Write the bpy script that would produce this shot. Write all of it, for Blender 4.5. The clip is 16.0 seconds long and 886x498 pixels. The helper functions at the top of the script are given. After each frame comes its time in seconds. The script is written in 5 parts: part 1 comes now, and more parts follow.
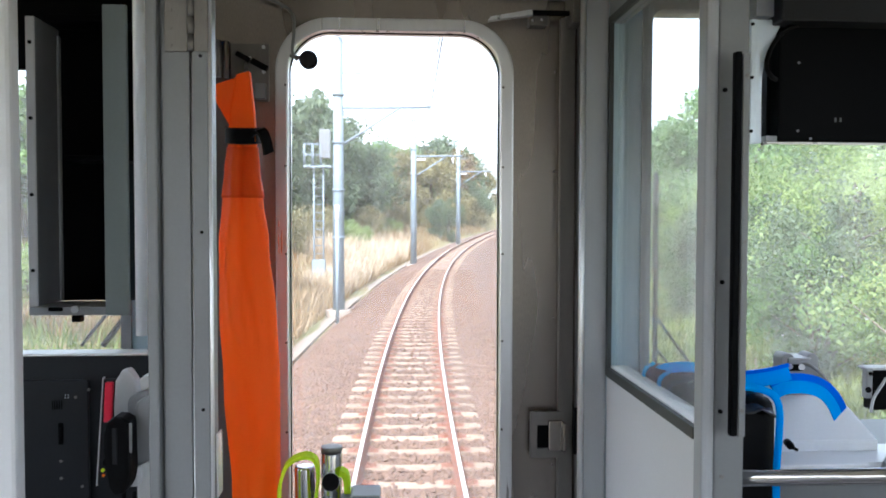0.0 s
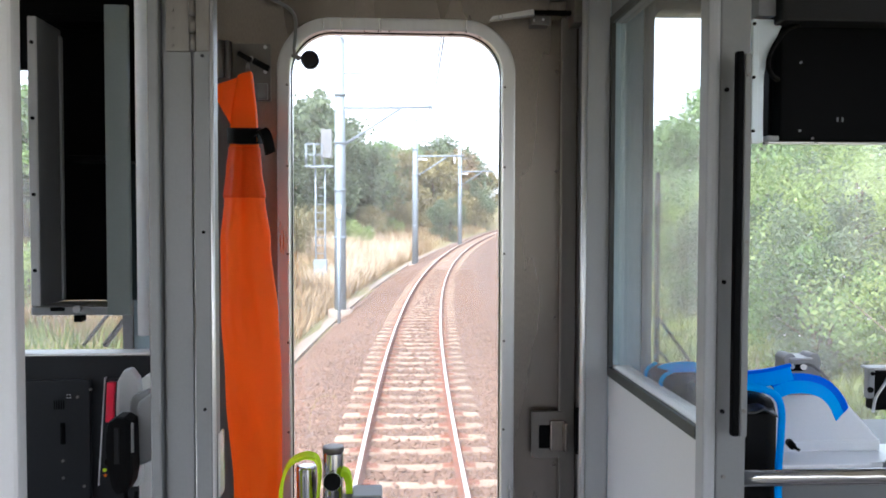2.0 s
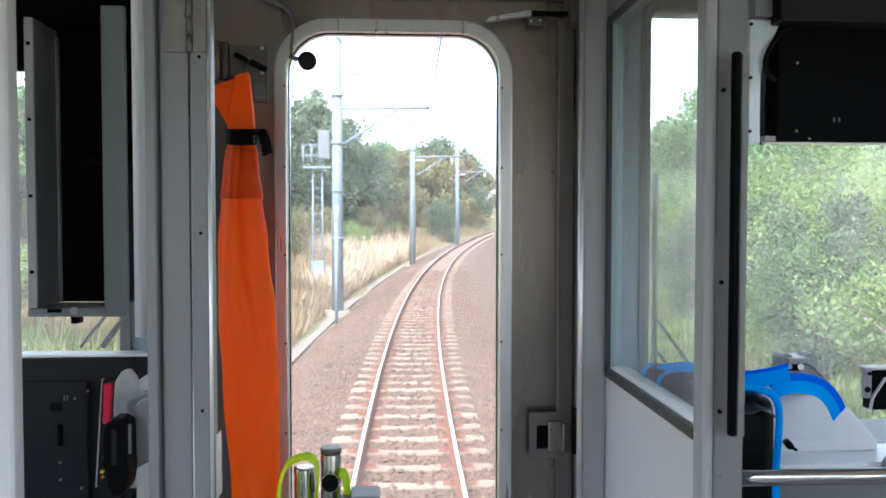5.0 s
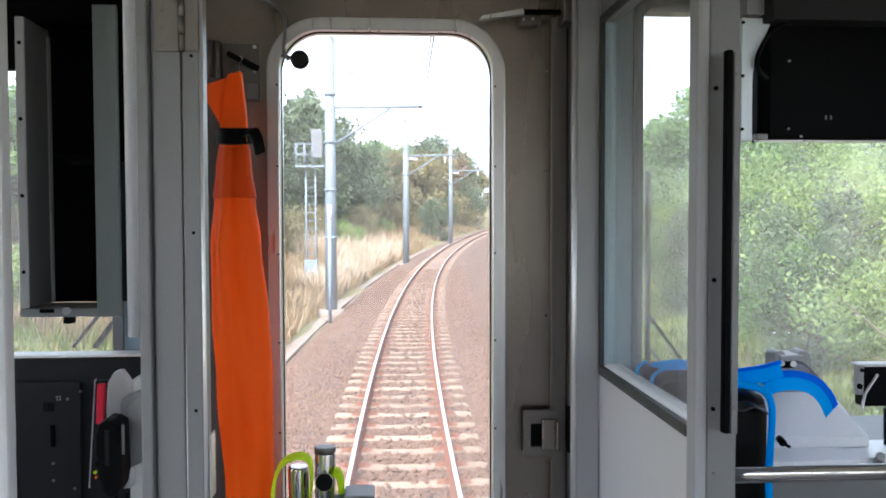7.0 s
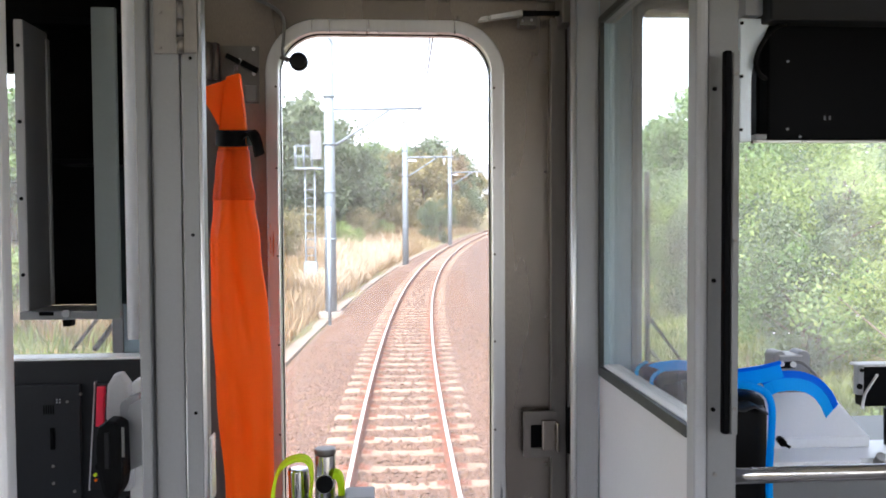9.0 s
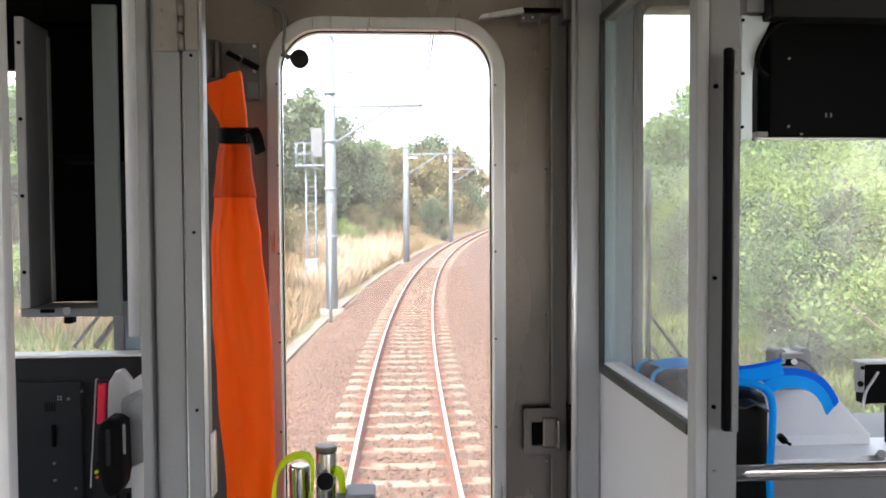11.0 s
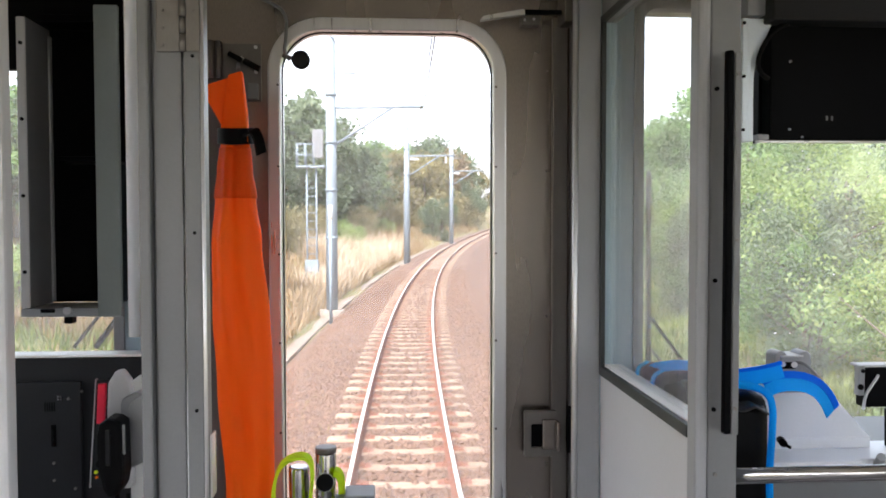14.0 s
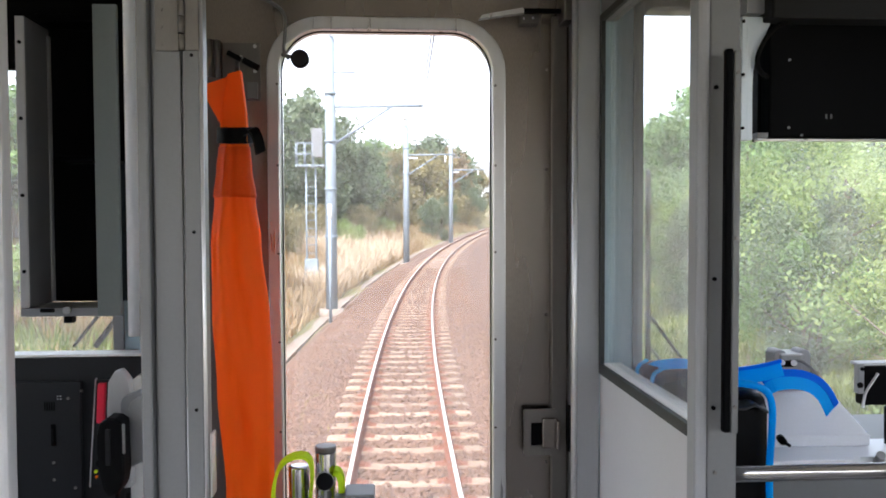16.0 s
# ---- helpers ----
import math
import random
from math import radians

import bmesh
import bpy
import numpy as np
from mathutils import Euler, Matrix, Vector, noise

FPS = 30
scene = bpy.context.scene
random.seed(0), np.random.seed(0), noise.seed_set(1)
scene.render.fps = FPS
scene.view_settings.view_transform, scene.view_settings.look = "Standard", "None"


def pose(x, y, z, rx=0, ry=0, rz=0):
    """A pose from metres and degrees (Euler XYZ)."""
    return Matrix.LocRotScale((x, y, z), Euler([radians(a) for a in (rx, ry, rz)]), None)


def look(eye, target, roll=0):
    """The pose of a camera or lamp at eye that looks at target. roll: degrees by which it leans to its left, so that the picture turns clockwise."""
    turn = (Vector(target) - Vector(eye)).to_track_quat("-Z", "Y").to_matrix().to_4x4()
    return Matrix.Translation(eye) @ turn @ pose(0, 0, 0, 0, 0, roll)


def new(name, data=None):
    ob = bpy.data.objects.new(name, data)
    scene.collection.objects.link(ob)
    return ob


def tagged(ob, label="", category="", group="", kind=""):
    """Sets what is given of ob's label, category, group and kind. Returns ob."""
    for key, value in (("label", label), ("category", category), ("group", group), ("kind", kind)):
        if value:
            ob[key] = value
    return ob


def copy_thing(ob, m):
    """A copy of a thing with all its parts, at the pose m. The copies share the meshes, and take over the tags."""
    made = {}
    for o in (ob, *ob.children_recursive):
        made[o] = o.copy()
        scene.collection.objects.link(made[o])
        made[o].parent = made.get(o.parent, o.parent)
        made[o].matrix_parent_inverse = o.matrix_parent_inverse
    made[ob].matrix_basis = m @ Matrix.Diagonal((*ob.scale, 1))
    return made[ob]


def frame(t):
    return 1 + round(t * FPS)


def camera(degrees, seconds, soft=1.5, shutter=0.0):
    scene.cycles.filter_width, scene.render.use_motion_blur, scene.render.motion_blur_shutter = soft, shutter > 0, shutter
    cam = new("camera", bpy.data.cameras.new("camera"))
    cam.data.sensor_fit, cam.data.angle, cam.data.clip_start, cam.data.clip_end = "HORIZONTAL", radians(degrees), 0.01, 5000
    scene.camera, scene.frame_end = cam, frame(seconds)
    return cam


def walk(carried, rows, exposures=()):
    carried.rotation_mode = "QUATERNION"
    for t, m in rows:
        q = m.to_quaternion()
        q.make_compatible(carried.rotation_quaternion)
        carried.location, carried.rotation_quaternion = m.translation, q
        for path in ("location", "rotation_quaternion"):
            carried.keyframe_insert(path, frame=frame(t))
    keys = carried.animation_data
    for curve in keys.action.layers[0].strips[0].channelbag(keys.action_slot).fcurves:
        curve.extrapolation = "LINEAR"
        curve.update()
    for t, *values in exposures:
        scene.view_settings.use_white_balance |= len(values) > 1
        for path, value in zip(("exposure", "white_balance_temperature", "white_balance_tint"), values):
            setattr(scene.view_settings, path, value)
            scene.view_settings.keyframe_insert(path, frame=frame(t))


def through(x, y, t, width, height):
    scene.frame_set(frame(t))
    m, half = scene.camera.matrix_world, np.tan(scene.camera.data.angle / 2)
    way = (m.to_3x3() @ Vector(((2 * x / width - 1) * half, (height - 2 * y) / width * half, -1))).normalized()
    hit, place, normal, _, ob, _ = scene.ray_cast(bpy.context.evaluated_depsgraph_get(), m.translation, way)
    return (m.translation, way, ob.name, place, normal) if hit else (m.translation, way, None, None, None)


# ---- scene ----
# ---- the camera: hand-held behind the cab of a train, looking out along the track ----
cam = camera(55.7, 16.0, soft=1.75)
EYE = (0.0, 0.0, 2.54)
TURNS = [(0, -3.566, -2.064, -0.128), (0.5, -3.520, -2.111, 0.010), (1, -3.560, -1.977, -0.247), (1.5, -3.560, -2.175, -0.094),
         (2, -3.455, -2.070, -0.121), (2.5, -3.686, -2.098, -0.151), (3, -3.425, -2.033, -0.007), (3.5, -3.647, -2.096, -0.296),
         (4, -3.401, -2.028, -0.007), (6.5, -4.119, -2.032, -0.002), (7, -4.084, -2.109, 0.153), (7.5, -3.948, -2.013, 0.015),
         (8, -3.976, -1.994, -0.228), (8.5, -4.115, -1.935, 0.179), (9, -4.126, -2.010, 0.336), (11.5, -4.038, -2.193, 0.303),
         (12, -4.020, -2.000, 0.170), (12.5, -3.973, -2.104, -0.035), (13, -4.195, -1.934, -0.066), (13.5, -3.988, -2.020, 0.038),
         (14, -4.028, -2.089, 0.105), (14.5, -3.938, -2.086, -0.067), (15, -4.074, -2.114, -0.090), (15.5, -4.003, -2.113, 0.414),
         (16, -4.064, -2.165, 0.196)]
walk(cam, [(t, pose(*EYE, 90 + p, r, y)) for t, y, p, r in TURNS], exposures=[
    (0, 2.34, 5770, 9), (2, 2.32, 5900, 12), (3, 2.24, 5650, 7), (4.2, 2.24, 5550, 6), (6.5, 2.24, 6000, 13), (7.5, 2.14, 5780, 9), (8, 2.16, 5780, 9), (9, 2.4, 6150, 15), (11.4, 2.34, 6400, 14), (13.5, 2.28, 6350, 14), (15, 2.3, 6350, 15), (16, 2.2, 6150, 14)])

# ---- overcast daylight ----
world = bpy.data.worlds.new("overcast_sky")
scene.world = world
world.use_nodes = True
wn = world.node_tree.nodes
sky = wn.new("ShaderNodeTexSky")
sky.sky_type = "NISHITA"
sky.sun_disc = False
sky.sun_elevation = radians(42)
sky.sun_rotation = radians(202)
sky.dust_density = 1.5
sky.ozone_density = 0.6
hsv = wn.new("ShaderNodeHueSaturation")
hsv.inputs["Saturation"].default_value = 0.35
world.node_tree.links.new(sky.outputs[0], hsv.inputs["Color"])
world.node_tree.links.new(hsv.outputs[0], wn["Background"].inputs[0])
wn["Background"].inputs[1].default_value = 0.15
sun = new("sun", bpy.data.lights.new("sun", "SUN"))
sun.data.energy = 2.2
sun.data.angle = radians(20)
sun.data.color = (1.0, 0.97, 0.93)
sun.matrix_world = look((0, 0, 40), (12, 30, 0))


# ---- mesh helpers ----
def box(bm, x0, x1, y0, y1, z0, z1):
    vs = [bm.verts.new((x, y, z)) for x in (x0, x1) for y in (y0, y1) for z in (z0, z1)]
    for f in ((0, 1, 3, 2), (4, 6, 7, 5), (0, 4, 5, 1), (2, 3, 7, 6), (0, 2, 6, 4), (1, 5, 7, 3)):
        bm.faces.new([vs[i] for i in f])
    return vs


def rod(bm, a, b, r0, r1=None, n=12):
    a, b = Vector(a), Vector(b)
    q = (b - a).to_track_quat("Z", "Y")
    rings = []
    for p, r in ((a, r0), (b, r0 if r1 is None else r1)):
        rings.append([bm.verts.new(p + q @ Vector((r * math.cos(k * math.tau / n), r * math.sin(k * math.tau / n), 0))) for k in range(n)])
    for k in range(n):
        f = bm.faces.new((rings[0][k], rings[0][(k + 1) % n], rings[1][(k + 1) % n], rings[1][k]))
        f.smooth = True
    bm.faces.new(rings[0][::-1])
    bm.faces.new(rings[1])


def hose(bm, points, r, n=8, flat=1.0):
    """A round or flattened strand along a smoothed line of points."""
    pts = [Vector(p) for p in points]
    for _ in range(2):
        pts = [pts[0]] + [q for a, b in zip(pts, pts[1:]) for q in (a.lerp(b, 0.25), a.lerp(b, 0.75))] + [pts[-1]]
    rings = []
    side = None
    for i, p in enumerate(pts):
        d = (pts[min(i + 1, len(pts) - 1)] - pts[max(i - 1, 0)]).normalized()
        if side is None:
            side = d.orthogonal().normalized()
        side = (side - d * side.dot(d)).normalized()
        up = d.cross(side)
        rings.append([bm.verts.new(p + side * r * math.cos(k * math.tau / n) + up * r * flat * math.sin(k * math.tau / n)) for k in range(n)])
    for a, b in zip(rings, rings[1:]):
        for k in range(n):
            bm.faces.new((a[k], a[(k + 1) % n], b[(k + 1) % n], b[k])).smooth = True
    bm.faces.new(rings[0][::-1])
    bm.faces.new(rings[-1])


def ribbon(bm, points, across, thick):
    """A flat strap along points; across is the vector of its width."""
    pts = [Vector(p) for p in points]
    for _ in range(2):
        pts = [pts[0]] + [q for a, b in zip(pts, pts[1:]) for q in (a.lerp(b, 0.25), a.lerp(b, 0.75))] + [pts[-1]]
    w = Vector(across) * 0.5
    rings = []
    for i, p in enumerate(pts):
        d = (pts[min(i + 1, len(pts) - 1)] - pts[max(i - 1, 0)]).normalized()
        n = d.cross(w).normalized() * thick * 0.5
        rings.append([bm.verts.new(p + s * w + u * n) for s, u in ((-1, -1), (1, -1), (1, 1), (-1, 1))])
    for a, b in zip(rings, rings[1:]):
        for k in range(4):
            bm.faces.new((a[k], a[(k + 1) % 4], b[(k + 1) % 4], b[k]))
    bm.faces.new(rings[0][::-1])
    bm.faces.new(rings[-1])


def strap(bm, points, face, width, thick, shift=0.0):
    """A webbing strap that keeps turned to face while it bends; shift moves it sideways."""
    pts = [Vector(p) for p in points]
    for _ in range(2):
        pts = [pts[0]] + [q for a, b in zip(pts, pts[1:]) for q in (a.lerp(b, 0.25), a.lerp(b, 0.75))] + [pts[-1]]
    n = Vector(face).normalized()
    rings = []
    for i, p in enumerate(pts):
        d = (pts[min(i + 1, len(pts) - 1)] - pts[max(i - 1, 0)]).normalized()
        w = d.cross(n).normalized()
        c = p + w * shift
        rings.append([bm.verts.new(c + w * width * 0.5 * a + n * thick * 0.5 * b) for a, b in ((-1, -1), (1, -1), (1, 1), (-1, 1))])
    for a, b in zip(rings, rings[1:]):
        for k in range(4):
            bm.faces.new((a[k], a[(k + 1) % 4], b[(k + 1) % 4], b[k]))
    bm.faces.new(rings[0][::-1])
    bm.faces.new(rings[-1])


def prism(bm, outline, y0, y1):
    """An outline in x, z drawn out from y0 to y1."""
    a = [bm.verts.new((x, y0, z)) for x, z in outline]
    b = [bm.verts.new((x, y1, z)) for x, z in outline]
    n = len(outline)
    for k in range(n):
        bm.faces.new((a[k], a[(k + 1) % n], b[(k + 1) % n], b[k]))
    bm.faces.new(a)
    bm.faces.new(b[::-1])


def side_prism(bm, outline, x0, x1):
    """An outline in y, z drawn out from x0 to x1."""
    a = [bm.verts.new((x0, y, z)) for y, z in outline]
    b = [bm.verts.new((x1, y, z)) for y, z in outline]
    n = len(outline)
    for k in range(n):
        bm.faces.new((a[k], a[(k + 1) % n], b[(k + 1) % n], b[k]))
    bm.faces.new(a)
    bm.faces.new(b[::-1])


def rounded(x0, x1, z0, z1, r, n=10):
    out = []
    for cx, cz, a in ((x1 - r, z1 - r, 0), (x0 + r, z1 - r, 90), (x0 + r, z0 + r, 180), (x1 - r, z0 + r, 270)):
        for k in range(n + 1):
            t = radians(a + 90 * k / n)
            out.append((cx + r * math.cos(t), cz + r * math.sin(t)))
    return out


def ring_plate(bm, outer, inner, y0, y1):
    """A plate with a hole; both outlines have the same number of points."""
    n = len(outer)
    loops = [[bm.verts.new((x, y, z)) for x, z in o] for y in (y0, y1) for o in (outer, inner)]
    o0, i0, o1, i1 = loops
    for k in range(n):
        j = (k + 1) % n
        bm.faces.new((o0[k], o0[j], i0[j], i0[k]))
        bm.faces.new((o1[j], o1[k], i1[k], i1[j]))
        bm.faces.new((o0[j], o0[k], o1[k], o1[j]))
        bm.faces.new((i0[k], i0[j], i1[j], i1[k])).smooth = True


def part(name, bm, material, parent=None, label="", bevel=0.0, smooth=False):
    bmesh.ops.recalc_face_normals(bm, faces=bm.faces)
    if bevel:
        sharp = [e for e in bm.edges if len(e.link_faces) == 2 and e.calc_face_angle() > 0.7]
        bmesh.ops.bevel(bm, geom=sharp, offset=bevel, segments=2, profile=0.6, affect="EDGES", clamp_overlap=True)
    if smooth:
        for f in bm.faces:
            f.smooth = True
    me = bpy.data.meshes.new(name)
    bm.to_mesh(me)
    bm.free()
    me.materials.append(material)
    ob = new(name, me)
    ob.parent = parent
    if label:
        ob["label"] = label
    return ob


def block(name, material, parent, *boxes, bevel=0.0015, label=""):
    bm = bmesh.new()
    for b in boxes:
        box(bm, *b)
    return part(name, bm, material, parent, label, bevel)


def rods(name, material, parent, *items, label="", n=14, bevel=0.0, join=False):
    """Round bars, each a part of its own unless joined; returns the last."""
    for group in ([items] if join else [[i] for i in items]):
        bm = bmesh.new()
        for a, b, r in group:
            rod(bm, a, b, r, n=n)
        made = part(name, bm, material, parent, label, bevel)
    return made


def thing(name, label, category, at=(0, 0, 0), group="", kind=""):
    ob = new(name)
    ob.empty_display_size = 0.1
    return tagged(ob, label, category, group, kind)


def quads(name, verts, faces, material, parent=None):
    me = bpy.data.meshes.new(name)
    me.from_pydata(verts, [], faces)
    me.materials.append(material)
    ob = new(name, me)
    ob.parent = parent
    return ob


# ---- materials ----
def stuff(name, colour, rough=0.5, metal=0.0, vary=0.12, scale=6.0, fine=90.0, bump=0.05, stretch=(1, 1, 1), spec=0.5, tint=None, island=False, random_tint=0.0):
    m = bpy.data.materials.new(name)
    m.use_nodes = True
    nt = m.node_tree
    ns, ln = nt.nodes, nt.links.new
    p = ns["Principled BSDF"]
    p.inputs["Metallic"].default_value = metal
    p.inputs["Specular IOR Level"].default_value = spec
    co = ns.new("ShaderNodeTexCoord")
    mp = ns.new("ShaderNodeMapping")
    mp.inputs["Scale"].default_value = stretch
    ln(co.outputs["Object"], mp.inputs["Vector"])
    big, small = ns.new("ShaderNodeTexNoise"), ns.new("ShaderNodeTexNoise")
    big.inputs["Scale"].default_value, small.inputs["Scale"].default_value = scale, fine
    big.inputs["Detail"].default_value = 5
    ln(mp.outputs[0], big.inputs["Vector"])
    ln(mp.outputs[0], small.inputs["Vector"])
    ramp = ns.new("ShaderNodeValToRGB")
    c = Vector(colour)
    lo = c * (1 - vary) if tint is None else Vector(tint)
    ramp.color_ramp.elements[0].position, ramp.color_ramp.elements[1].position = 0.3, 0.7
    ramp.color_ramp.elements[0].color = (*lo, 1)
    ramp.color_ramp.elements[1].color = (*(c * (1 + vary * 0.6)), 1)
    mixed = ns.new("ShaderNodeMath")
    mixed.operation = "MULTIPLY_ADD"
    mixed.inputs[1].default_value = 0.35
    add = ns.new("ShaderNodeMath")
    add.operation = "MULTIPLY"
    add.inputs[1].default_value = 0.65
    ln(big.outputs["Fac"], add.inputs[0])
    ln(small.outputs["Fac"], mixed.inputs[0])
    ln(add.outputs[0], mixed.inputs[2])
    ln(mixed.outputs[0], ramp.inputs[0])
    out = ramp.outputs[0]
    if island or random_tint:
        src = ns.new("ShaderNodeNewGeometry").outputs["Random Per Island"] if island else ns.new("ShaderNodeObjectInfo").outputs["Random"]
        rng = ns.new("ShaderNodeMapRange")
        rng.inputs["To Min"].default_value, rng.inputs["To Max"].default_value = 1 - random_tint, 1 + random_tint
        ln(src, rng.inputs["Value"])
        hs = ns.new("ShaderNodeHueSaturation")
        ln(rng.outputs[0], hs.inputs["Value"])
        ln(out, hs.inputs["Color"])
        out = hs.outputs[0]
    ln(out, p.inputs["Base Color"])
    rr = ns.new("ShaderNodeMapRange")
    rr.inputs["To Min"].default_value, rr.inputs["To Max"].default_value = max(0.02, rough - 0.1), min(1, rough + 0.1)
    ln(big.outputs["Fac"], rr.inputs["Value"])
    ln(rr.outputs[0], p.inputs["Roughness"])
    if bump:
        b = ns.new("ShaderNodeBump")
        b.inputs["Strength"].default_value = bump
        b.inputs["Distance"].default_value = 0.004 if fine > 20 else 0.05
        ln(small.outputs["Fac"], b.inputs["Height"])
        ln(b.outputs[0], p.inputs["Normal"])
    return m


def leaf_material(name, dark, light, through=0.35):
    m = bpy.data.materials.new(name)
    m.use_nodes = True
    nt = m.node_tree
    ns, ln = nt.nodes, nt.links.new
    p = ns["Principled BSDF"]
    g = ns.new("ShaderNodeNewGeometry")
    co = ns.new("ShaderNodeTexCoord")
    nz = ns.new("ShaderNodeTexNoise")
    nz.inputs["Scale"].default_value = 0.55
    ln(co.outputs["Object"], nz.inputs["Vector"])
    mx = ns.new("ShaderNodeMath")
    mx.operation = "MULTIPLY_ADD"
    mx.inputs[1].default_value = 0.14
    ln(g.outputs["Random Per Island"], mx.inputs[0])
    sc = ns.new("ShaderNodeMath")
    sc.operation = "MULTIPLY"
    sc.inputs[1].default_value = 0.95
    ln(nz.outputs["Fac"], sc.inputs[0])
    ln(sc.outputs[0], mx.inputs[2])
    ramp = ns.new("ShaderNodeValToRGB")
    ramp.color_ramp.elements[0].position, ramp.color_ramp.elements[1].position = 0.34, 0.74
    ramp.color_ramp.elements[0].color = (*dark, 1)
    ramp.color_ramp.elements[1].color = (*light, 1)
    ln(mx.outputs[0], ramp.inputs[0])
    ln(ramp.outputs[0], p.inputs["Base Color"])
    p.inputs["Roughness"].default_value = 0.55
    tr = ns.new("ShaderNodeBsdfTranslucent")
    ln(ramp.outputs[0], tr.inputs["Color"])
    mix = ns.new("ShaderNodeMixShader")
    mix.inputs[0].default_value = through
    ln(p.outputs[0], mix.inputs[1])
    ln(tr.outputs[0], mix.inputs[2])
    ln(mix.outputs[0], ns["Material Output"].inputs["Surface"])
    return m


def cloth_material(name, light, dark, through=0.5, spec=0.05):
    """Thin coated cloth through which some daylight shows."""
    m = stuff(name, light, 0.5, 0.0, 0.05, 4, 350, 0.1, tint=dark, spec=spec)
    ns, ln = m.node_tree.nodes, m.node_tree.links.new
    p = ns["Principled BSDF"]
    tr, mix = ns.new("ShaderNodeBsdfTranslucent"), ns.new("ShaderNodeMixShader")
    ln(p.inputs["Base Color"].links[0].from_socket, tr.inputs["Color"])
    mix.inputs[0].default_value = through
    ln(p.outputs[0], mix.inputs[1])
    ln(tr.outputs[0], mix.inputs[2])
    ln(mix.outputs[0], ns["Material Output"].inputs["Surface"])
    return m


def glass_material(name, tint=(1, 1, 1), haze=0.03):
    m = bpy.data.materials.new(name)
    m.use_nodes = True
    nt = m.node_tree
    ns, ln = nt.nodes, nt.links.new
    ns.remove(ns["Principled BSDF"])
    # the translucent share imitates veil glare as well as dust on the pane
    clear, gloss, dust_veil = ns.new("ShaderNodeBsdfTransparent"), ns.new("ShaderNodeBsdfGlossy"), ns.new("ShaderNodeBsdfTranslucent")
    clear.inputs["Color"].default_value = (*tint, 1)
    gloss.inputs["Roughness"].default_value = 0.02
    dust_veil.inputs["Color"].default_value = (0.75, 0.72, 0.7, 1)
    lw, pw, fr = ns.new("ShaderNodeLayerWeight"), ns.new("ShaderNodeMath"), ns.new("ShaderNodeMath")
    lw.inputs["Blend"].default_value = 0.5
    pw.operation, fr.operation = "POWER", "MULTIPLY_ADD"
    pw.inputs[1].default_value = 5
    fr.inputs[1].default_value, fr.inputs[2].default_value = 0.6, 0.025
    ln(lw.outputs["Facing"], pw.inputs[0])
    ln(pw.outputs[0], fr.inputs[0])
    a, b = ns.new("ShaderNodeMixShader"), ns.new("ShaderNodeMixShader")
    nz, co = ns.new("ShaderNodeTexNoise"), ns.new("ShaderNodeTexCoord")
    nz.inputs["Scale"].default_value = 7
    nz.inputs["Detail"].default_value = 6
    ln(co.outputs["Object"], nz.inputs["Vector"])
    rg = ns.new("ShaderNodeMapRange")
    rg.inputs["From Min"].default_value, rg.inputs["From Max"].default_value = 0.35, 0.75
    rg.inputs["To Min"].default_value, rg.inputs["To Max"].default_value = haze * 0.7, haze * 1.4
    ln(nz.outputs["Fac"], rg.inputs["Value"])
    ln(rg.outputs[0], a.inputs[0])
    ln(clear.outputs[0], a.inputs[1])
    ln(dust_veil.outputs[0], a.inputs[2])
    ln(fr.outputs[0], b.inputs[0])
    ln(a.outputs[0], b.inputs[1])
    ln(gloss.outputs[0], b.inputs[2])
    ln(b.outputs[0], ns["Material Output"].inputs["Surface"])
    return m


STEEL = stuff("brushed_stainless", (0.255, 0.224, 0.198), 0.27, 0.9, 0.3, 0.9, 120, 0.015, (5, 5, 0.9))
STEEL_DARK = stuff("worn_stainless", (0.185, 0.174, 0.163), 0.42, 0.75, 0.25, 3, 140, 0.05, (10, 10, 0.8))
ALU = stuff("satin_aluminium", (0.62, 0.62, 0.63), 0.3, 0.8, 0.08, 5, 180, 0.02, (12, 12, 0.6))
CHROME = stuff("polished_steel", (0.47, 0.46, 0.46), 0.14, 1.0, 0.06, 8, 200, 0.0)
# pale diffuse base in place of satin metal catching a window
SILVER = stuff("bright_satin_cover", (0.80, 0.82, 0.86), 0.3, 0.0, 0.05, 3, 160, 0.01)
# sky reflection on the bracket metal, given as a pale blue base
SKY_LIT_BLUE = stuff("sky_lit_pale_blue", (0.66, 0.74, 0.80), 0.3, 0.1, 0.05, 3, 160, 0.01)
TEAL_DARK = stuff("dark_teal_case", (0.018, 0.032, 0.04), 0.4, 0.0, 0.2, 5, 160, 0.03, spec=0.3)
PAINT = stuff("grey_enamel", (0.29, 0.297, 0.31), 0.42, 0.0, 0.06, 4, 220, 0.02)
PAINT_MID = stuff("worn_grey_enamel", (0.163, 0.168, 0.175), 0.4, 0.0, 0.1, 4, 200, 0.03)
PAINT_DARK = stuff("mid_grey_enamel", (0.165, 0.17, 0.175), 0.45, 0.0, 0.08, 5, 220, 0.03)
PAINT_GREEN = stuff("grey_green_enamel", (0.195, 0.228, 0.23), 0.45, 0.0, 0.07, 5, 200, 0.03)
PAINT_LIGHT = stuff("pale_grey_panel", (0.53, 0.53, 0.54), 0.4, 0.0, 0.05, 3, 200, 0.02)
CREAM = stuff("cream_laminate", (0.66, 0.66, 0.65), 0.45, 0.0, 0.05, 3, 150, 0.02)
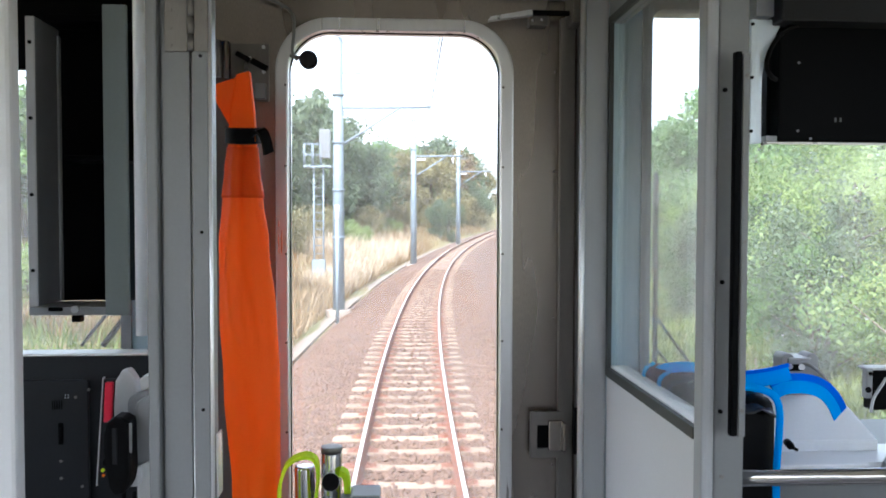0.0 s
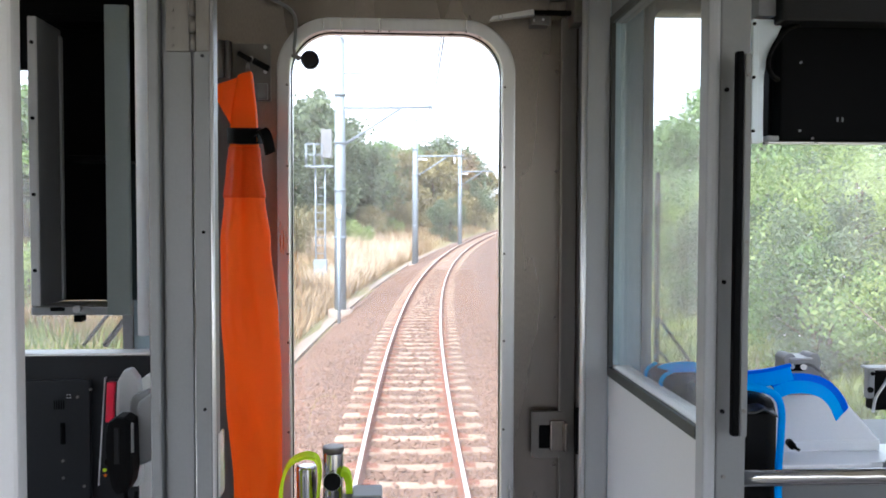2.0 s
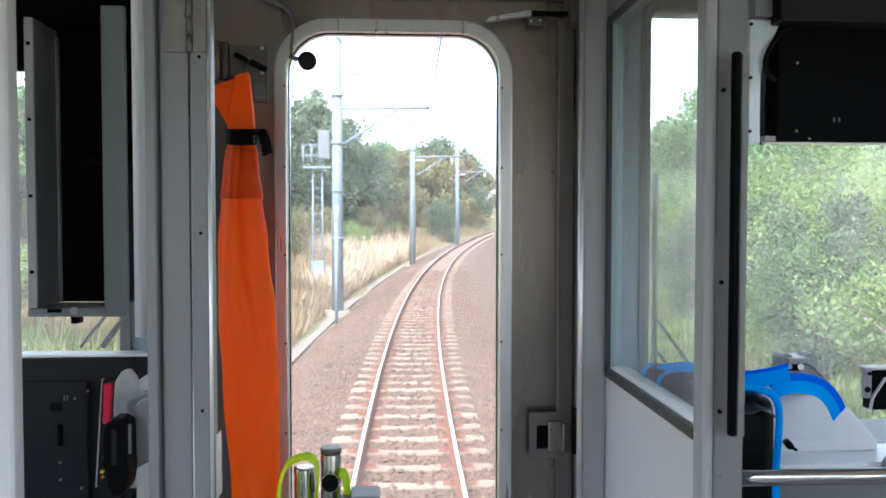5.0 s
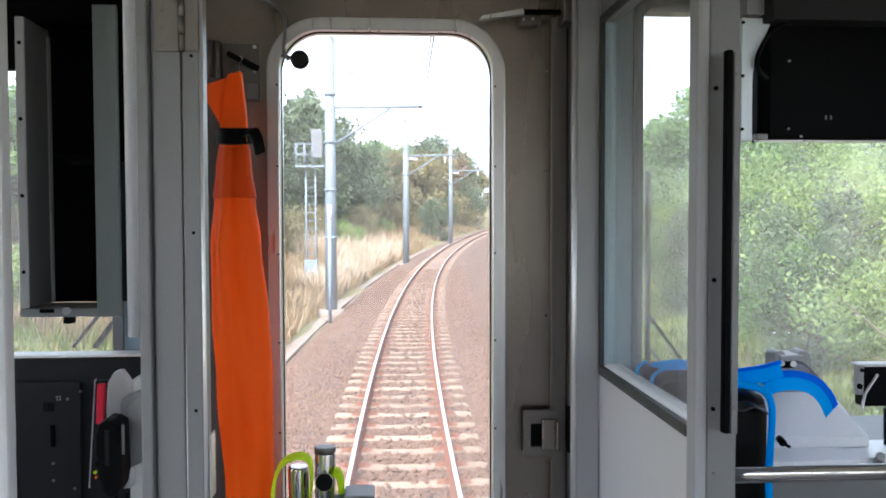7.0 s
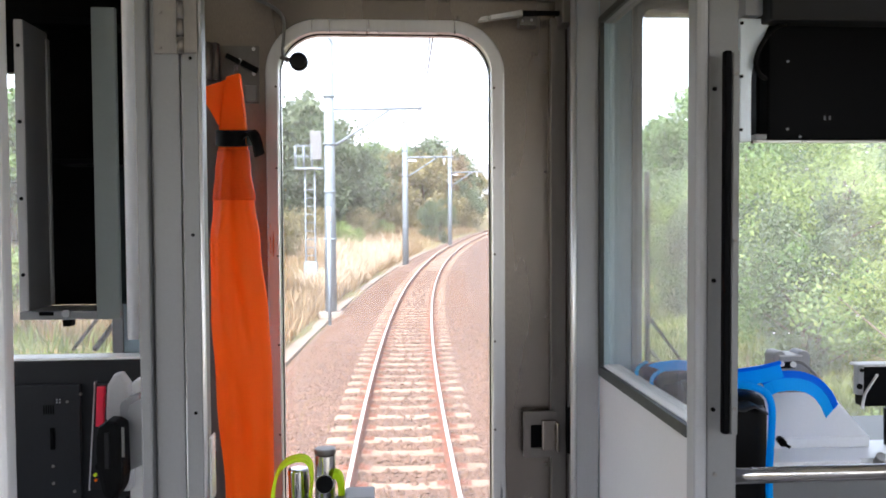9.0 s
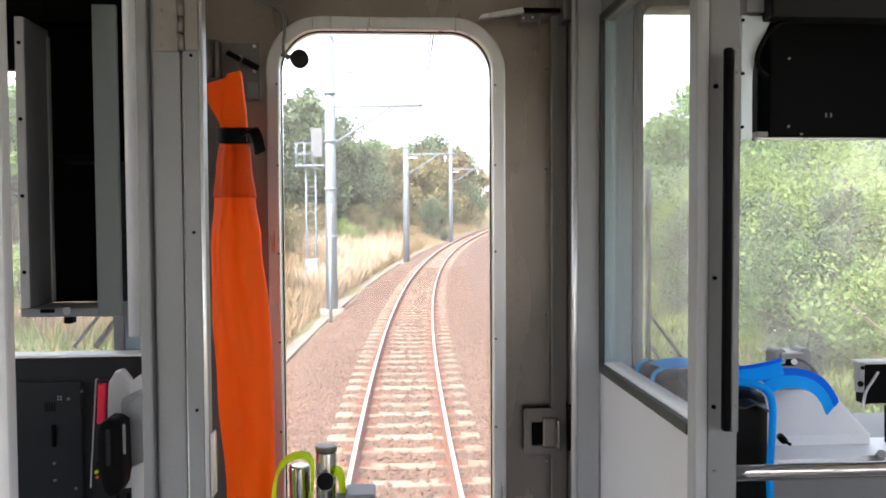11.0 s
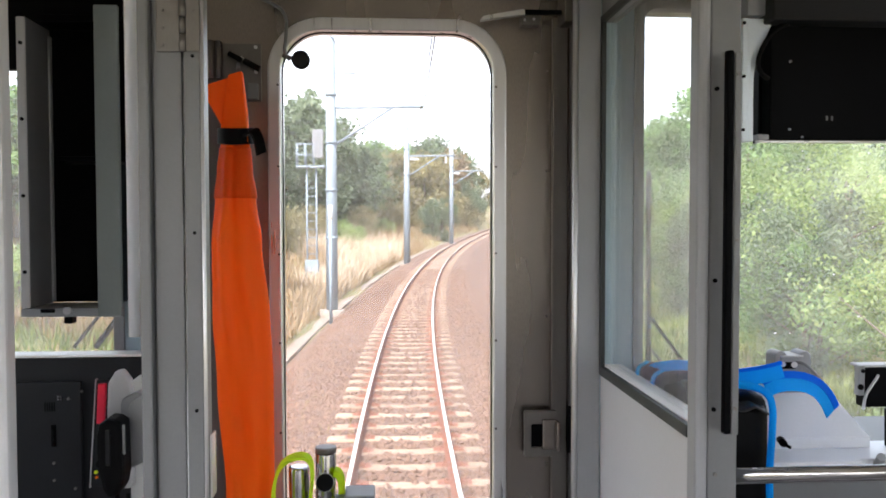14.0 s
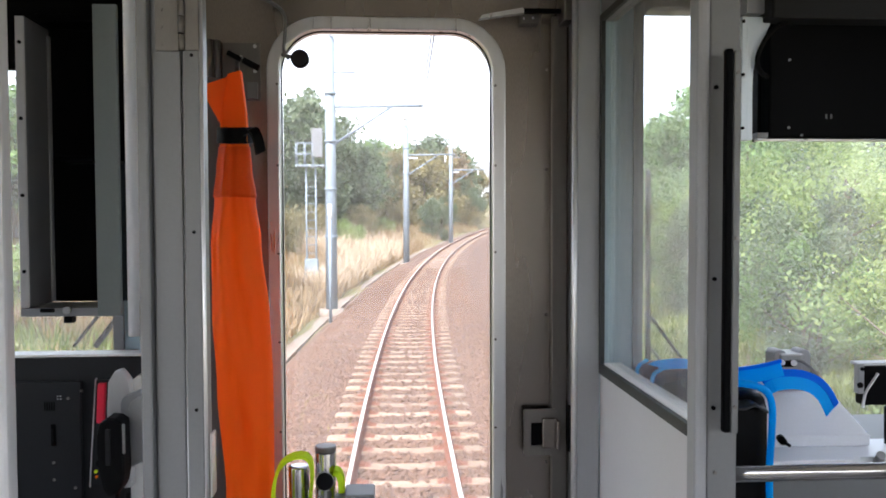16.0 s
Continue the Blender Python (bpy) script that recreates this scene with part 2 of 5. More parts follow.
BLACK = stuff("black_enamel", (0.0024, 0.0027, 0.0034), 0.45, 0.0, 0.3, 6, 200, 0.04, spec=0.04)
BLACK_SOFT = stuff("black_rubber", (0.0038, 0.004, 0.0048), 0.65, 0.0, 0.3, 9, 160, 0.08, spec=0.1)
CHARCOAL = stuff("charcoal_textured_panel", (0.0078, 0.0088, 0.011), 0.55, 0.0, 0.25, 6, 260, 0.1, spec=0.3)
NYLON = stuff("black_nylon", (0.0024, 0.0026, 0.0032), 0.5, 0.0, 0.35, 10, 400, 0.15, spec=0.06)
# lighter, glossier nylon for the sheen patch on the bag
NYLON_SHEEN = stuff("sheen_black_nylon", (0.012, 0.0125, 0.014), 0.3, 0.0, 0.3, 14, 300, 0.08, spec=0.5)
BLUE = cloth_material("blue_webbing", (0.015, 0.52, 1.0), (0.01, 0.44, 0.96))
ORANGE = cloth_material("orange_vinyl_cloth", (1.0, 0.27, 0.010), (0.98, 0.20, 0.005), 0.7, 0.5)
# orange cloth browned to hold the shade of the overlapping seam
OCHRE = cloth_material("shaded_orange_cloth", (0.86, 0.18, 0.008), (0.74, 0.13, 0.005), 0.6, 0.3)
GASKET = stuff("dark_green_grey_rubber", (0.022, 0.026, 0.026), 0.55, 0.0, 0.2, 8, 150, 0.05)
DEEP_BLUE = cloth_material("deep_blue_webbing", (0.006, 0.24, 0.92), (0.005, 0.19, 0.85))
NAVY = stuff("dark_navy_nylon", (0.02, 0.026, 0.042), 0.55, 0.0, 0.3, 10, 400, 0.2, spec=0.2)
RED = stuff("red_plastic", (0.65, 0.012, 0.045), 0.35, 0.0, 0.1, 8, 200, 0.02)
LIME = cloth_material("lime_webbing", (0.78, 0.95, 0.05), (0.66, 0.86, 0.03))
DESK = stuff("pale_blue_grey_enamel", (0.74, 0.77, 0.82), 0.3, 0.0, 0.05, 4, 200, 0.02)
END_WALL = stuff("pale_green_grey_enamel", (0.31, 0.41, 0.46), 0.4, 0.0, 0.06, 3, 200, 0.02)
WHITE = stuff("white_paint", (0.78, 0.78, 0.76), 0.5, 0.0, 0.06, 3, 120, 0.03)
FLOOR = stuff("speckled_vinyl_floor", (0.22, 0.21, 0.2), 0.5, 0.0, 0.25, 9, 240, 0.04)
GLASS = glass_material("window_glass", (0.97, 0.985, 0.98), 0.08)
# haze raised here and on the door pane to lighten the view with glare
SCREEN_GLASS = glass_material("dusty_veiled_windscreen_glass", (0.97, 0.985, 0.98), 0.11)
GLASS_VEILED = glass_material("door_glass", (0.97, 0.97, 0.97), 0.09)
RAILTOP = stuff("worn_rail_steel", (0.66, 0.59, 0.52), 0.4, 0.35, 0.1, 3, 120, 0.02, (20, 0.4, 20))
RUST = stuff("rusty_rail_side", (0.20, 0.078, 0.045), 0.85, 0.0, 0.35, 3, 90, 0.2)
SLEEPER = stuff("weathered_concrete", (0.31, 0.222, 0.158), 0.9, 0.0, 0.25, 4, 60, 0.3, random_tint=0.18)
BALLAST = stuff("rusty_brown_ballast", (0.148, 0.086, 0.056), 0.95, 0.0, 0.4, 0.7, 26, 1.0, tint=(0.10, 0.058, 0.042))
STONES = stuff("crushed_stone", (0.165, 0.100, 0.068), 0.9, 0.0, 0.3, 2, 60, 0.3, island=True, random_tint=0.2)
GROUND = stuff("dry_grassy_earth", (0.24, 0.16, 0.09), 0.95, 0.0, 0.4, 0.12, 5, 0.8, tint=(0.10, 0.13, 0.04))
# distance haze is mixed into the hill colour, pale and greyish
HILL = stuff("haze_tinted_woods", (0.27, 0.285, 0.265), 0.95, 0.0, 0.3, 0.05, 0.5, 0.6, tint=(0.19, 0.205, 0.215))
CONCRETE = stuff("pale_concrete", (0.27, 0.22, 0.175), 0.9, 0.0, 0.2, 1.5, 40, 0.2)
MAST = stuff("galvanised_grey", (0.22, 0.265, 0.305), 0.6, 0.1, 0.12, 2, 60, 0.05)
WIRE = stuff("dark_wire", (0.10, 0.10, 0.10), 0.6, 0.5, 0.1, 5, 60, 0.0)
BARK = stuff("grey_brown_bark", (0.13, 0.10, 0.075), 0.95, 0.0, 0.35, 3, 30, 0.5)
LEAF_DARK = leaf_material("dark_evergreen_leaves", (0.06, 0.085, 0.05), (0.20, 0.255, 0.145), 0.42)
LEAF_MID = leaf_material("green_leaves", (0.065, 0.12, 0.04), (0.31, 0.46, 0.165), 0.5)
LEAF_YELLOW = leaf_material("yellow_green_bamboo_leaves", (0.12, 0.19, 0.06), (0.41, 0.50, 0.185), 0.5)
LEAF_DRY = leaf_material("brown_autumn_leaves", (0.13, 0.09, 0.05), (0.32, 0.235, 0.125), 0.3)
LEAF_OLIVE = leaf_material("olive_brown_leaves", (0.15, 0.13, 0.06), (0.37, 0.33, 0.16), 0.42)
STRAW = leaf_material("dry_straw_grass", (0.19, 0.125, 0.06), (0.44, 0.325, 0.185), 0.3)
PALE = leaf_material("pale_feather_grass", (0.45, 0.34, 0.22), (0.78, 0.66, 0.5), 0.35)
GRASS = leaf_material("green_grass", (0.07, 0.10, 0.02), (0.26, 0.30, 0.08), 0.3)

# ---- the carriage shell ----
FLOOR_Z, ROOF_Z, SIDE = 1.15, 3.38, 1.40
tagged(block("floor", FLOOR, None, (-SIDE, SIDE, -6.0, 1.95, FLOOR_Z - 0.06, FLOOR_Z), bevel=0), "grey speckled vinyl carriage floor", "floor", kind="structure")
tagged(block("ceiling", WHITE, None, (-SIDE - 0.06, SIDE + 0.06, -6.06, 1.99, ROOF_Z, ROOF_Z + 0.06), bevel=0), "plain white painted carriage ceiling", "ceiling", kind="structure")
tagged(block("wall_back", CREAM, None, (-SIDE - 0.06, SIDE + 0.06, -6.06, -6.0, FLOOR_Z, ROOF_Z), bevel=0), "plain cream end wall of the passenger room", "wall", kind="structure")
for nm, s in (("wall_left", -1), ("wall_right", 1)):
    bays = [(-5.7, -4.0), (-3.7, -2.0), (-1.7, 0.55), (1.2, 1.84)]
    bm = bmesh.new()
    x0, x1 = sorted((s * SIDE, s * (SIDE + 0.06)))
    box(bm, x0, x1, -6.0, 1.95, FLOOR_Z - 0.06, 1.95)
    box(bm, x0, x1, -6.0, 1.95, 3.06, ROOF_Z)
    edges = [-6.0] + [v for b in bays for v in b] + [1.95]
    for a, b in zip(edges[::2], edges[1::2]):
        box(bm, x0, x1, a, b, 1.95, 3.06)
    tagged(part(nm, bm, CREAM), "cream carriage side wall with window openings", "wall", kind="structure")

# the end of the train: a wall with two windscreens and the door opening between
FY0, FY1 = 1.88, 1.95
DOOR_L, DOOR_R = -0.3714, 0.404
WS_R = 0.5713
WS_TOP, WS_BOT, WS_BOT_R = 3.032, 2.2087, 2.0209
WS_L = -0.5726
bm = bmesh.new()
box(bm, -SIDE, -1.3, FY0, FY1, FLOOR_Z, ROOF_Z)
box(bm, WS_L, DOOR_L - 0.01, FY0, FY1, FLOOR_Z, ROOF_Z)
box(bm, DOOR_R + 0.01, WS_R, FY0, FY1, FLOOR_Z, ROOF_Z)
box(bm, 1.32, SIDE, FY0, FY1, FLOOR_Z, ROOF_Z)
box(bm, -1.3, WS_L, FY0, FY1, FLOOR_Z, WS_BOT)
box(bm, -1.3, WS_L, FY0, FY1, WS_TOP, ROOF_Z)
box(bm, WS_R, 1.32, FY0, FY1, FLOOR_Z, WS_BOT_R)
box(bm, WS_R, 1.32, FY0, FY1, WS_TOP, ROOF_Z)
box(bm, DOOR_L - 0.01, DOOR_R + 0.01, FY0, FY1, 3.0195, ROOF_Z)
tagged(part("wall_front", bm, END_WALL), "grey enamelled end wall of the driving cab", "wall", kind="structure")


def windscreen(name, x0, x1, WS_BOT, label):
    w = thing(name, label, "window", kind="structure")
    bm = bmesh.new()
    ring_plate(bm, rounded(x0 - 0.004, x1 + 0.004, WS_BOT - 0.004, WS_TOP + 0.004, 0.02), rounded(x0 + 0.018, x1 - 0.018, WS_BOT + 0.018, WS_TOP - 0.018, 0.03), FY0 - 0.008, FY1 + 0.01)
    part("window_frame", bm, PAINT_MID, w, "grey window frame")
    p = block("pane", SCREEN_GLASS, w, (x0 + 0.016, x1 - 0.016, 1.925, 1.931, WS_BOT + 0.016, WS_TOP - 0.016), bevel=0)
    p.visible_shadow = False
    return w


windscreen("window_1", -1.3, WS_L, WS_BOT, "windscreen of the cab in a grey frame")
screen = windscreen("window_2", WS_R, 1.32, WS_BOT_R, "driver's windscreen in a grey frame")
for x, z, size in ((0.987, 2.697, 0.0018), (1.151, 2.694, 0.0027), (1.184, 2.706, 0.0036), (0.963, 2.265, 0.0018), (1.069, 2.405, 0.0027), (1.004, 2.655, 0.0036), (1.164, 2.518, 0.0018), (0.895, 2.558, 0.0027), (0.863, 2.705, 0.0036), (1.102, 2.615, 0.0018), (0.927, 2.266, 0.0027), (1.132, 2.304, 0.0036), (0.661, 2.495, 0.0018), (0.694, 2.654, 0.0027)):
    bm = bmesh.new()
    prism(bm, rounded(x - size, x + size, z - size * 0.6, z + size * 0.6, size * 0.5, 3), 1.9238, 1.9247)
    part("dirt_speck", bm, WHITE, screen, "dried white speck on the glass")


def wiper(pts, blade):
    w = thing("windscreen_wiper", "black windscreen wiper resting outside the glass", "wiper", group="windscreen wipers")
    for a, b in pts:
        rods("wiper_arm", BLACK, w, (a, b, 0.0042), n=8)
    rods("wiper_blade", BLACK_SOFT, w, (blade[0], blade[1], 0.0065), n=8)


wiper([((0.6386, 1.970, 2.3011), (0.7174, 1.970, 2.1961)), ((0.6391, 1.970, 2.2246), (0.6841, 1.970, 2.1719))], ((0.6319, 1.970, 2.6510), (0.6339, 1.970, 2.1781)))
wiper([((-0.711, 1.970, 2.246), (-0.641, 1.970, 2.335))], ((-0.663, 1.970, 2.245), (-0.577, 1.970, 2.358)))

# ---- the end door with its tall round-cornered window ----
DY0, DY1 = 1.815, 1.85
door = thing("door_1", "closed stainless-steel end door with a tall round-cornered window", "door", kind="structure")
WX0, WX1, WZ0, WZ1 = -0.216, 0.2351, 1.72, 2.9385
bm = bmesh.new()
ring_plate(bm, rounded(DOOR_L, DOOR_R, FLOOR_Z + 0.01, 3.0148, 0.001), rounded(WX0 - 0.004, WX1 + 0.004, WZ0 - 0.004, WZ1 + 0.004, 0.092), DY0, DY1)
part("door_leaf", bm, STEEL, door, "brushed stainless-steel leaf")
bm = bmesh.new()
ring_plate(bm, rounded(WX0 - 0.028, WX1 + 0.029, WZ0 - 0.028, WZ1 + 0.027, 0.114, 14), rounded(WX0, WX1, WZ0, WZ1, 0.088, 14), DY0 - 0.016, DY1 + 0.01)
part("window_frame", bm, ALU, door, "satin aluminium window surround", bevel=0.004)
bm = bmesh.new()
ring_plate(bm, rounded(WX0 - 0.0005, WX1 + 0.0005, WZ0, WZ1, 0.088, 14), rounded(WX0 + 0.0022, WX1 - 0.0022, WZ0 + 0.0022, WZ1 - 0.0022, 0.086, 14), DY0 + 0.006, DY0 + 0.0115)
part("window_seal", bm, BLACK_SOFT, door, "black rubber seal")
pane = block("pane", GLASS_VEILED, door, (WX0 + 0.003, WX1 - 0.003, DY0 + 0.012, DY0 + 0.018, WZ0 + 0.003, WZ1 - 0.003), bevel=0)
pane.visible_shadow = False
for z in (2.822, 2.6509, 2.4643, 2.2751, 2.0821):
    for x in (WX0 - 0.006, WX1 + 0.006):
        rods("screw", STEEL_DARK, door, ((x, DY0 - 0.018, z), (x, DY0 - 0.0155, z), 0.0028), n=8)
# folded edge strip of the leaf
block("edge_strip", STEEL_DARK, door, (0.3647, DOOR_R - 0.008, 1.796, 1.8145, FLOOR_Z + 0.02, 2.971), label="folded steel edge strip")
block("edge_strip", STEEL_DARK, door, (DOOR_L + 0.002, -0.3391, 1.796, 1.8145, FLOOR_Z + 0.02, 2.9121), label="folded steel edge strip")
rods("screw", STEEL_DARK, door, *[((0.3555, 1.8115, z), (0.3555, 1.816, z), 0.003) for z in (2.859, 2.6431, 2.3255, 1.9991)], n=8)
# latch
LX0, LX1, LZ0, LZ1 = 0.3016, 0.3735, 2.0218, 2.1225
bm = bmesh.new()
ring_plate(bm, rounded(LX0, LX1, LZ0, LZ1, 0.005), rounded(0.3172, 0.3416, 2.0423, 2.0934, 0.002), 1.785, 1.7955)
latch = part("latch", bm, STEEL_DARK, door, "satin steel latch plate", bevel=0.0015)
block("latch_recess", BLACK, latch, (0.316, 0.3428, 1.7925, 1.7945, 2.0411, 2.0947))
block("latch_lever", STEEL, latch, (0.3391, 0.3704, 1.770, 1.784, 2.0405, 2.1055), (0.3672, 0.3744, 1.755, 1.784, 2.0409, 2.1031), bevel=0.003)
# stay plate near the hinge side
plate = block("stay_plate", STEEL_DARK, door, (-0.3368, -0.2574, 1.806, 1.8145, 2.7881, 2.9086))
rods("stay_bar", BLACK_SOFT, plate, ((-0.323, 1.795, 2.886), (-0.296, 1.795, 2.872), 0.0055), ((-0.291, 1.795, 2.871), (-0.259, 1.795, 2.854), 0.0065), label="dark stay bar")
block("stay_block", PAINT_DARK, plate, (-0.2832, -0.2621, 1.790, 1.8055, 2.7904, 2.8236))
rods("screw", ALU, plate, *[((x, 1.803, z), (x, 1.807, z), 0.004) for x, z in ((-0.268, 2.9015), (-0.268, 2.8496), (-0.268, 2.7975), (-0.2972, 2.8779))], n=8)
rods("hinge", STEEL_DARK, door, ((-0.358, 1.785, 2.8338), (-0.358, 1.785, 2.9101), 0.007), ((-0.343, 1.788, 2.8338), (-0.343, 1.788, 2.9101), 0.005))

# door closer over the leaf
closer = thing("door_closer", "steel door closer arm above the end door", "door closer")
bm = bmesh.new()
side = [(0.2029, 2.9557), (0.21, 2.965), (0.2958, 2.9812), (0.3006, 2.9696)]
prism(bm, side, 1.765, 1.785)
part("closer_arm", bm, ALU, closer, "bright steel arm", bevel=0.002)
block("closer_bracket", STEEL_DARK, closer, (0.2943, 0.3331, 1.780, 1.8155, 2.9511, 2.9721))
rods("screw", ALU, closer, ((0.300, 1.779, 2.961), (0.301, 1.781, 2.961), 0.003), ((0.319, 1.779, 2.962), (0.320, 1.781, 2.963), 0.003), n=8)
block("closer_arm", BLACK, closer, (0.2982, 0.3765, 1.762, 1.776, 2.9696, 2.9789))
block("closer_body", STEEL_DARK, closer, (0.377, 0.399, 1.735, 1.8145, 2.9488, 3.0246), bevel=0.003)

# small round mirror with its cable
mir = thing("convex_mirror", "small round black mirror on a thin arm", "mirror")
mc = Vector((-0.167, 1.775, 2.868))
rods("mirror_shell", BLACK_SOFT, mir, (mc, mc + Vector((0, 0.02, 0)), 0.019), n=24, bevel=0.003)
bm = bmesh.new()
bmesh.ops.create_uvsphere(bm, u_segments=20, v_segments=10, radius=0.016, matrix=Matrix.Translation(mc) @ Matrix.Diagonal((1, 0.35, 1, 1)))
part("mirror_face", bm, CHARCOAL, mir, "dark convex face", smooth=True)
rods("mirror_arm", STEEL_DARK, mir, ((-0.205, 1.795, 2.878), (-0.183, 1.785, 2.872), 0.004), n=8)
cable = thing("cable", "thin grey cable clipped along the door window", "cable")
bm = bmesh.new()
hose(bm, [(-0.272, 1.790, 3.006), (-0.226, 1.790, 2.988), (-0.201, 1.790, 2.967), (-0.203, 1.790, 2.923), (-0.207, 1.790, 2.886), (-0.195, 1.790, 2.872)], 0.0035)
part("cable_run", bm, PAINT_DARK, cable)
mir.location = (-0.005, 0, 0.004)

# ---- door posts beside the leaf ----
POST_Y = 1.69
post = thing("trim_1", "grey steel door post with a rounded bright edge", "door post", kind="structure")
block("post_face", PAINT, post, (0.3853, 0.4428, 1.69, 1.706, FLOOR_Z, ROOF_Z - 0.005), (0.414, 0.4428, 1.7065, 1.879, FLOOR_Z, ROOF_Z - 0.005), bevel=0.004)
# darker grey than the post face, painting in the recess shadow
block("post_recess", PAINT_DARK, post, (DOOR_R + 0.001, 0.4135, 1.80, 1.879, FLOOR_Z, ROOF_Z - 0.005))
block("door_stop", BLACK_SOFT, post, (0.3962, 0.4075, 1.775, 1.7955, 2.03, 2.13), bevel=0.004, label="worn black rubber stop")
rods("edge_bead", ALU, post, ((0.3893, 1.689, FLOOR_Z + 0.005), (0.3893, 1.689, ROOF_Z - 0.01), 0.006), label="bright rounded edge")
post2 = thing("trim_2", "grey door post on the hinge side", "door post", kind="structure")
block("post_face", STEEL_DARK, post2, (-0.46, DOOR_L - 0.004, 1.79, 1.879, FLOOR_Z, ROOF_Z - 0.005))
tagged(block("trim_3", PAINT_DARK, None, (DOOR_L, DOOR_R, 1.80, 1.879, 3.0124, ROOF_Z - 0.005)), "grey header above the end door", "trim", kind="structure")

# ---- partition beside the gangway, with a glazed panel along it ----
RX0, RX1 = 0.4428, 0.4428 + 0.03
RY0, RY1 = 1.155, 1.688
side_panel = thing("partition_panel", "pale grey partition panel with a long window", "partition")
GZ0, GZ1 = 2.2365, 2.935
bm = bmesh.new()
box(bm, RX0, RX1, RY0 + 0.003, RY1, FLOOR_Z, GZ0)
box(bm, RX0, RX1, RY0 + 0.003, RY0 + 0.03, GZ0, GZ1)
part("panel", bm, PAINT_LIGHT, side_panel, "pale grey enamelled panel")
block("window_jamb", END_WALL, side_panel, (RX0 + 0.006, RX1, RY1 - 0.004, RY1, GZ0, GZ1), bevel=0, label="green-grey glazing jamb")
bm = bmesh.new()
for b in ((RX0 - 0.005, RX0 + 0.004, RY0 + 0.028, RY1 - 0.012, GZ0 - 0.016, GZ0 + 0.002), (RX0 - 0.003, RX0 + 0.004, RY0 + 0.028, RY1 - 0.012, GZ1 - 0.002, GZ1 + 0.012),
          (RX0 - 0.003, RX0 + 0.005, RY1 - 0.016, RY1 - 0.0005, GZ0 - 0.016, GZ1 + 0.012)):
    box(bm, *b)
block("upper_panel", PAINT_MID, side_panel, (RX0, RX1, RY0 + 0.003, RY1, GZ1, ROOF_Z - 0.005), bevel=0, label="grey panel over the glazing")
part("window_gasket", bm, GASKET, side_panel, "dark green-grey glazing gasket")
# sill in white, standing for the outside light that falls on it
bm = bmesh.new()
box(bm, RX0 + 0.0045, RX1 + 0.012, RY0 + 0.032, RY1 - 0.006, GZ0 + 0.0005, GZ0 + 0.004)
part("window_sill", bm, WHITE, side_panel, "sill coloured white for the daylight on it")
p = block("pane", GLASS, side_panel, (RX0 + 0.016, RX0 + 0.021, RY0 + 0.028, RY1 - 0.012, GZ0 + 0.001, GZ1 - 0.001), bevel=0)
p.visible_shadow = False
block("edge_post", PAINT_DARK, side_panel, (0.4462, 0.4889, 1.125, 1.156, FLOOR_Z, ROOF_Z - 0.005), bevel=0.003, label="grey edge post")
block("edge_nosing", PAINT, side_panel, (0.4282, 0.4457, 1.121, 1.157, FLOOR_Z, ROOF_Z - 0.005), bevel=0.006, label="pale rounded nosing")
grab = block("grab_bar", BLACK, side_panel, (0.4575, 0.4667, 1.094, 1.108, 2.2467, 2.7637), bevel=0.003, label="black vertical grab bar")
block("bar_edge", PAINT_DARK, grab, (0.4672, 0.4765, 1.092, 1.108, 2.2467, 2.76), bevel=0.002, label="worn steel face of the bar")
rods("bar_stud", BLACK, grab, *[((0.4545, 1.1215, z), (0.4545, 1.127, z), 0.003) for z in (2.7163, 2.4538, 2.2748)], n=10)
rods("screw", STEEL_DARK, grab, *[((0.4712, 1.0895, z), (0.4712, 1.0925, z), 0.0026) for z in (2.7314, 2.5101, 2.2827)], n=8)
rods("screw", STEEL_DARK, side_panel, ((0.4576, 1.1225, 2.1836), (0.4576, 1.126, 2.1836), 0.003), n=8)

# ---- partition post on the other side, with a piano hinge ----
LPY = 1.20
lp = thing("partition_post", "grey steel partition post with screwed strip and hinge", "partition")
block("post_body", PAINT_MID, lp, (-0.3203, -0.2806, LPY, LPY + 0.05, FLOOR_Z, ROOF_Z - 0.005), bevel=0.002)
block("post_edge", PAINT_MID, lp, (-0.3385, -0.3231, LPY - 0.012, LPY + 0.05, FLOOR_Z, ROOF_Z - 0.005), bevel=0.003, label="light grey post edge")
block("post_groove", PAINT_MID, lp, (-0.3231 + 0.0005, -0.3203 - 0.0005, LPY + 0.004, LPY + 0.05, FLOOR_Z, ROOF_Z - 0.005))
block("cover_strip", PAINT_MID, lp, (-0.2771, -0.2545, LPY - 0.004, LPY + 0.05, FLOOR_Z, ROOF_Z - 0.005), bevel=0.002, label="grey screwed cover strip")
block("strip_gap", BLACK, lp, (-0.2806 + 0.0003, -0.2771 - 0.0003, LPY + 0.006, LPY + 0.05, FLOOR_Z, ROOF_Z - 0.005))
rods("edge_bead", ALU, lp, ((-0.2525, LPY - 0.001, FLOOR_Z + 0.01), (-0.2525, LPY - 0.001, ROOF_Z - 0.01), 0.003), label="bright edge bead")
rods("gap_bead", ALU, lp, ((-0.2788, LPY + 0.003, FLOOR_Z + 0.01), (-0.2788, LPY + 0.003, 2.7724), 0.0011), n=8, label="thin bright bead")
rods("screw", BLACK, lp, *[((-0.2645, LPY - 0.0065, z), (-0.2645, LPY - 0.003, z), 0.0024) for z in (2.7661, 2.5204, 2.2695)], n=8)
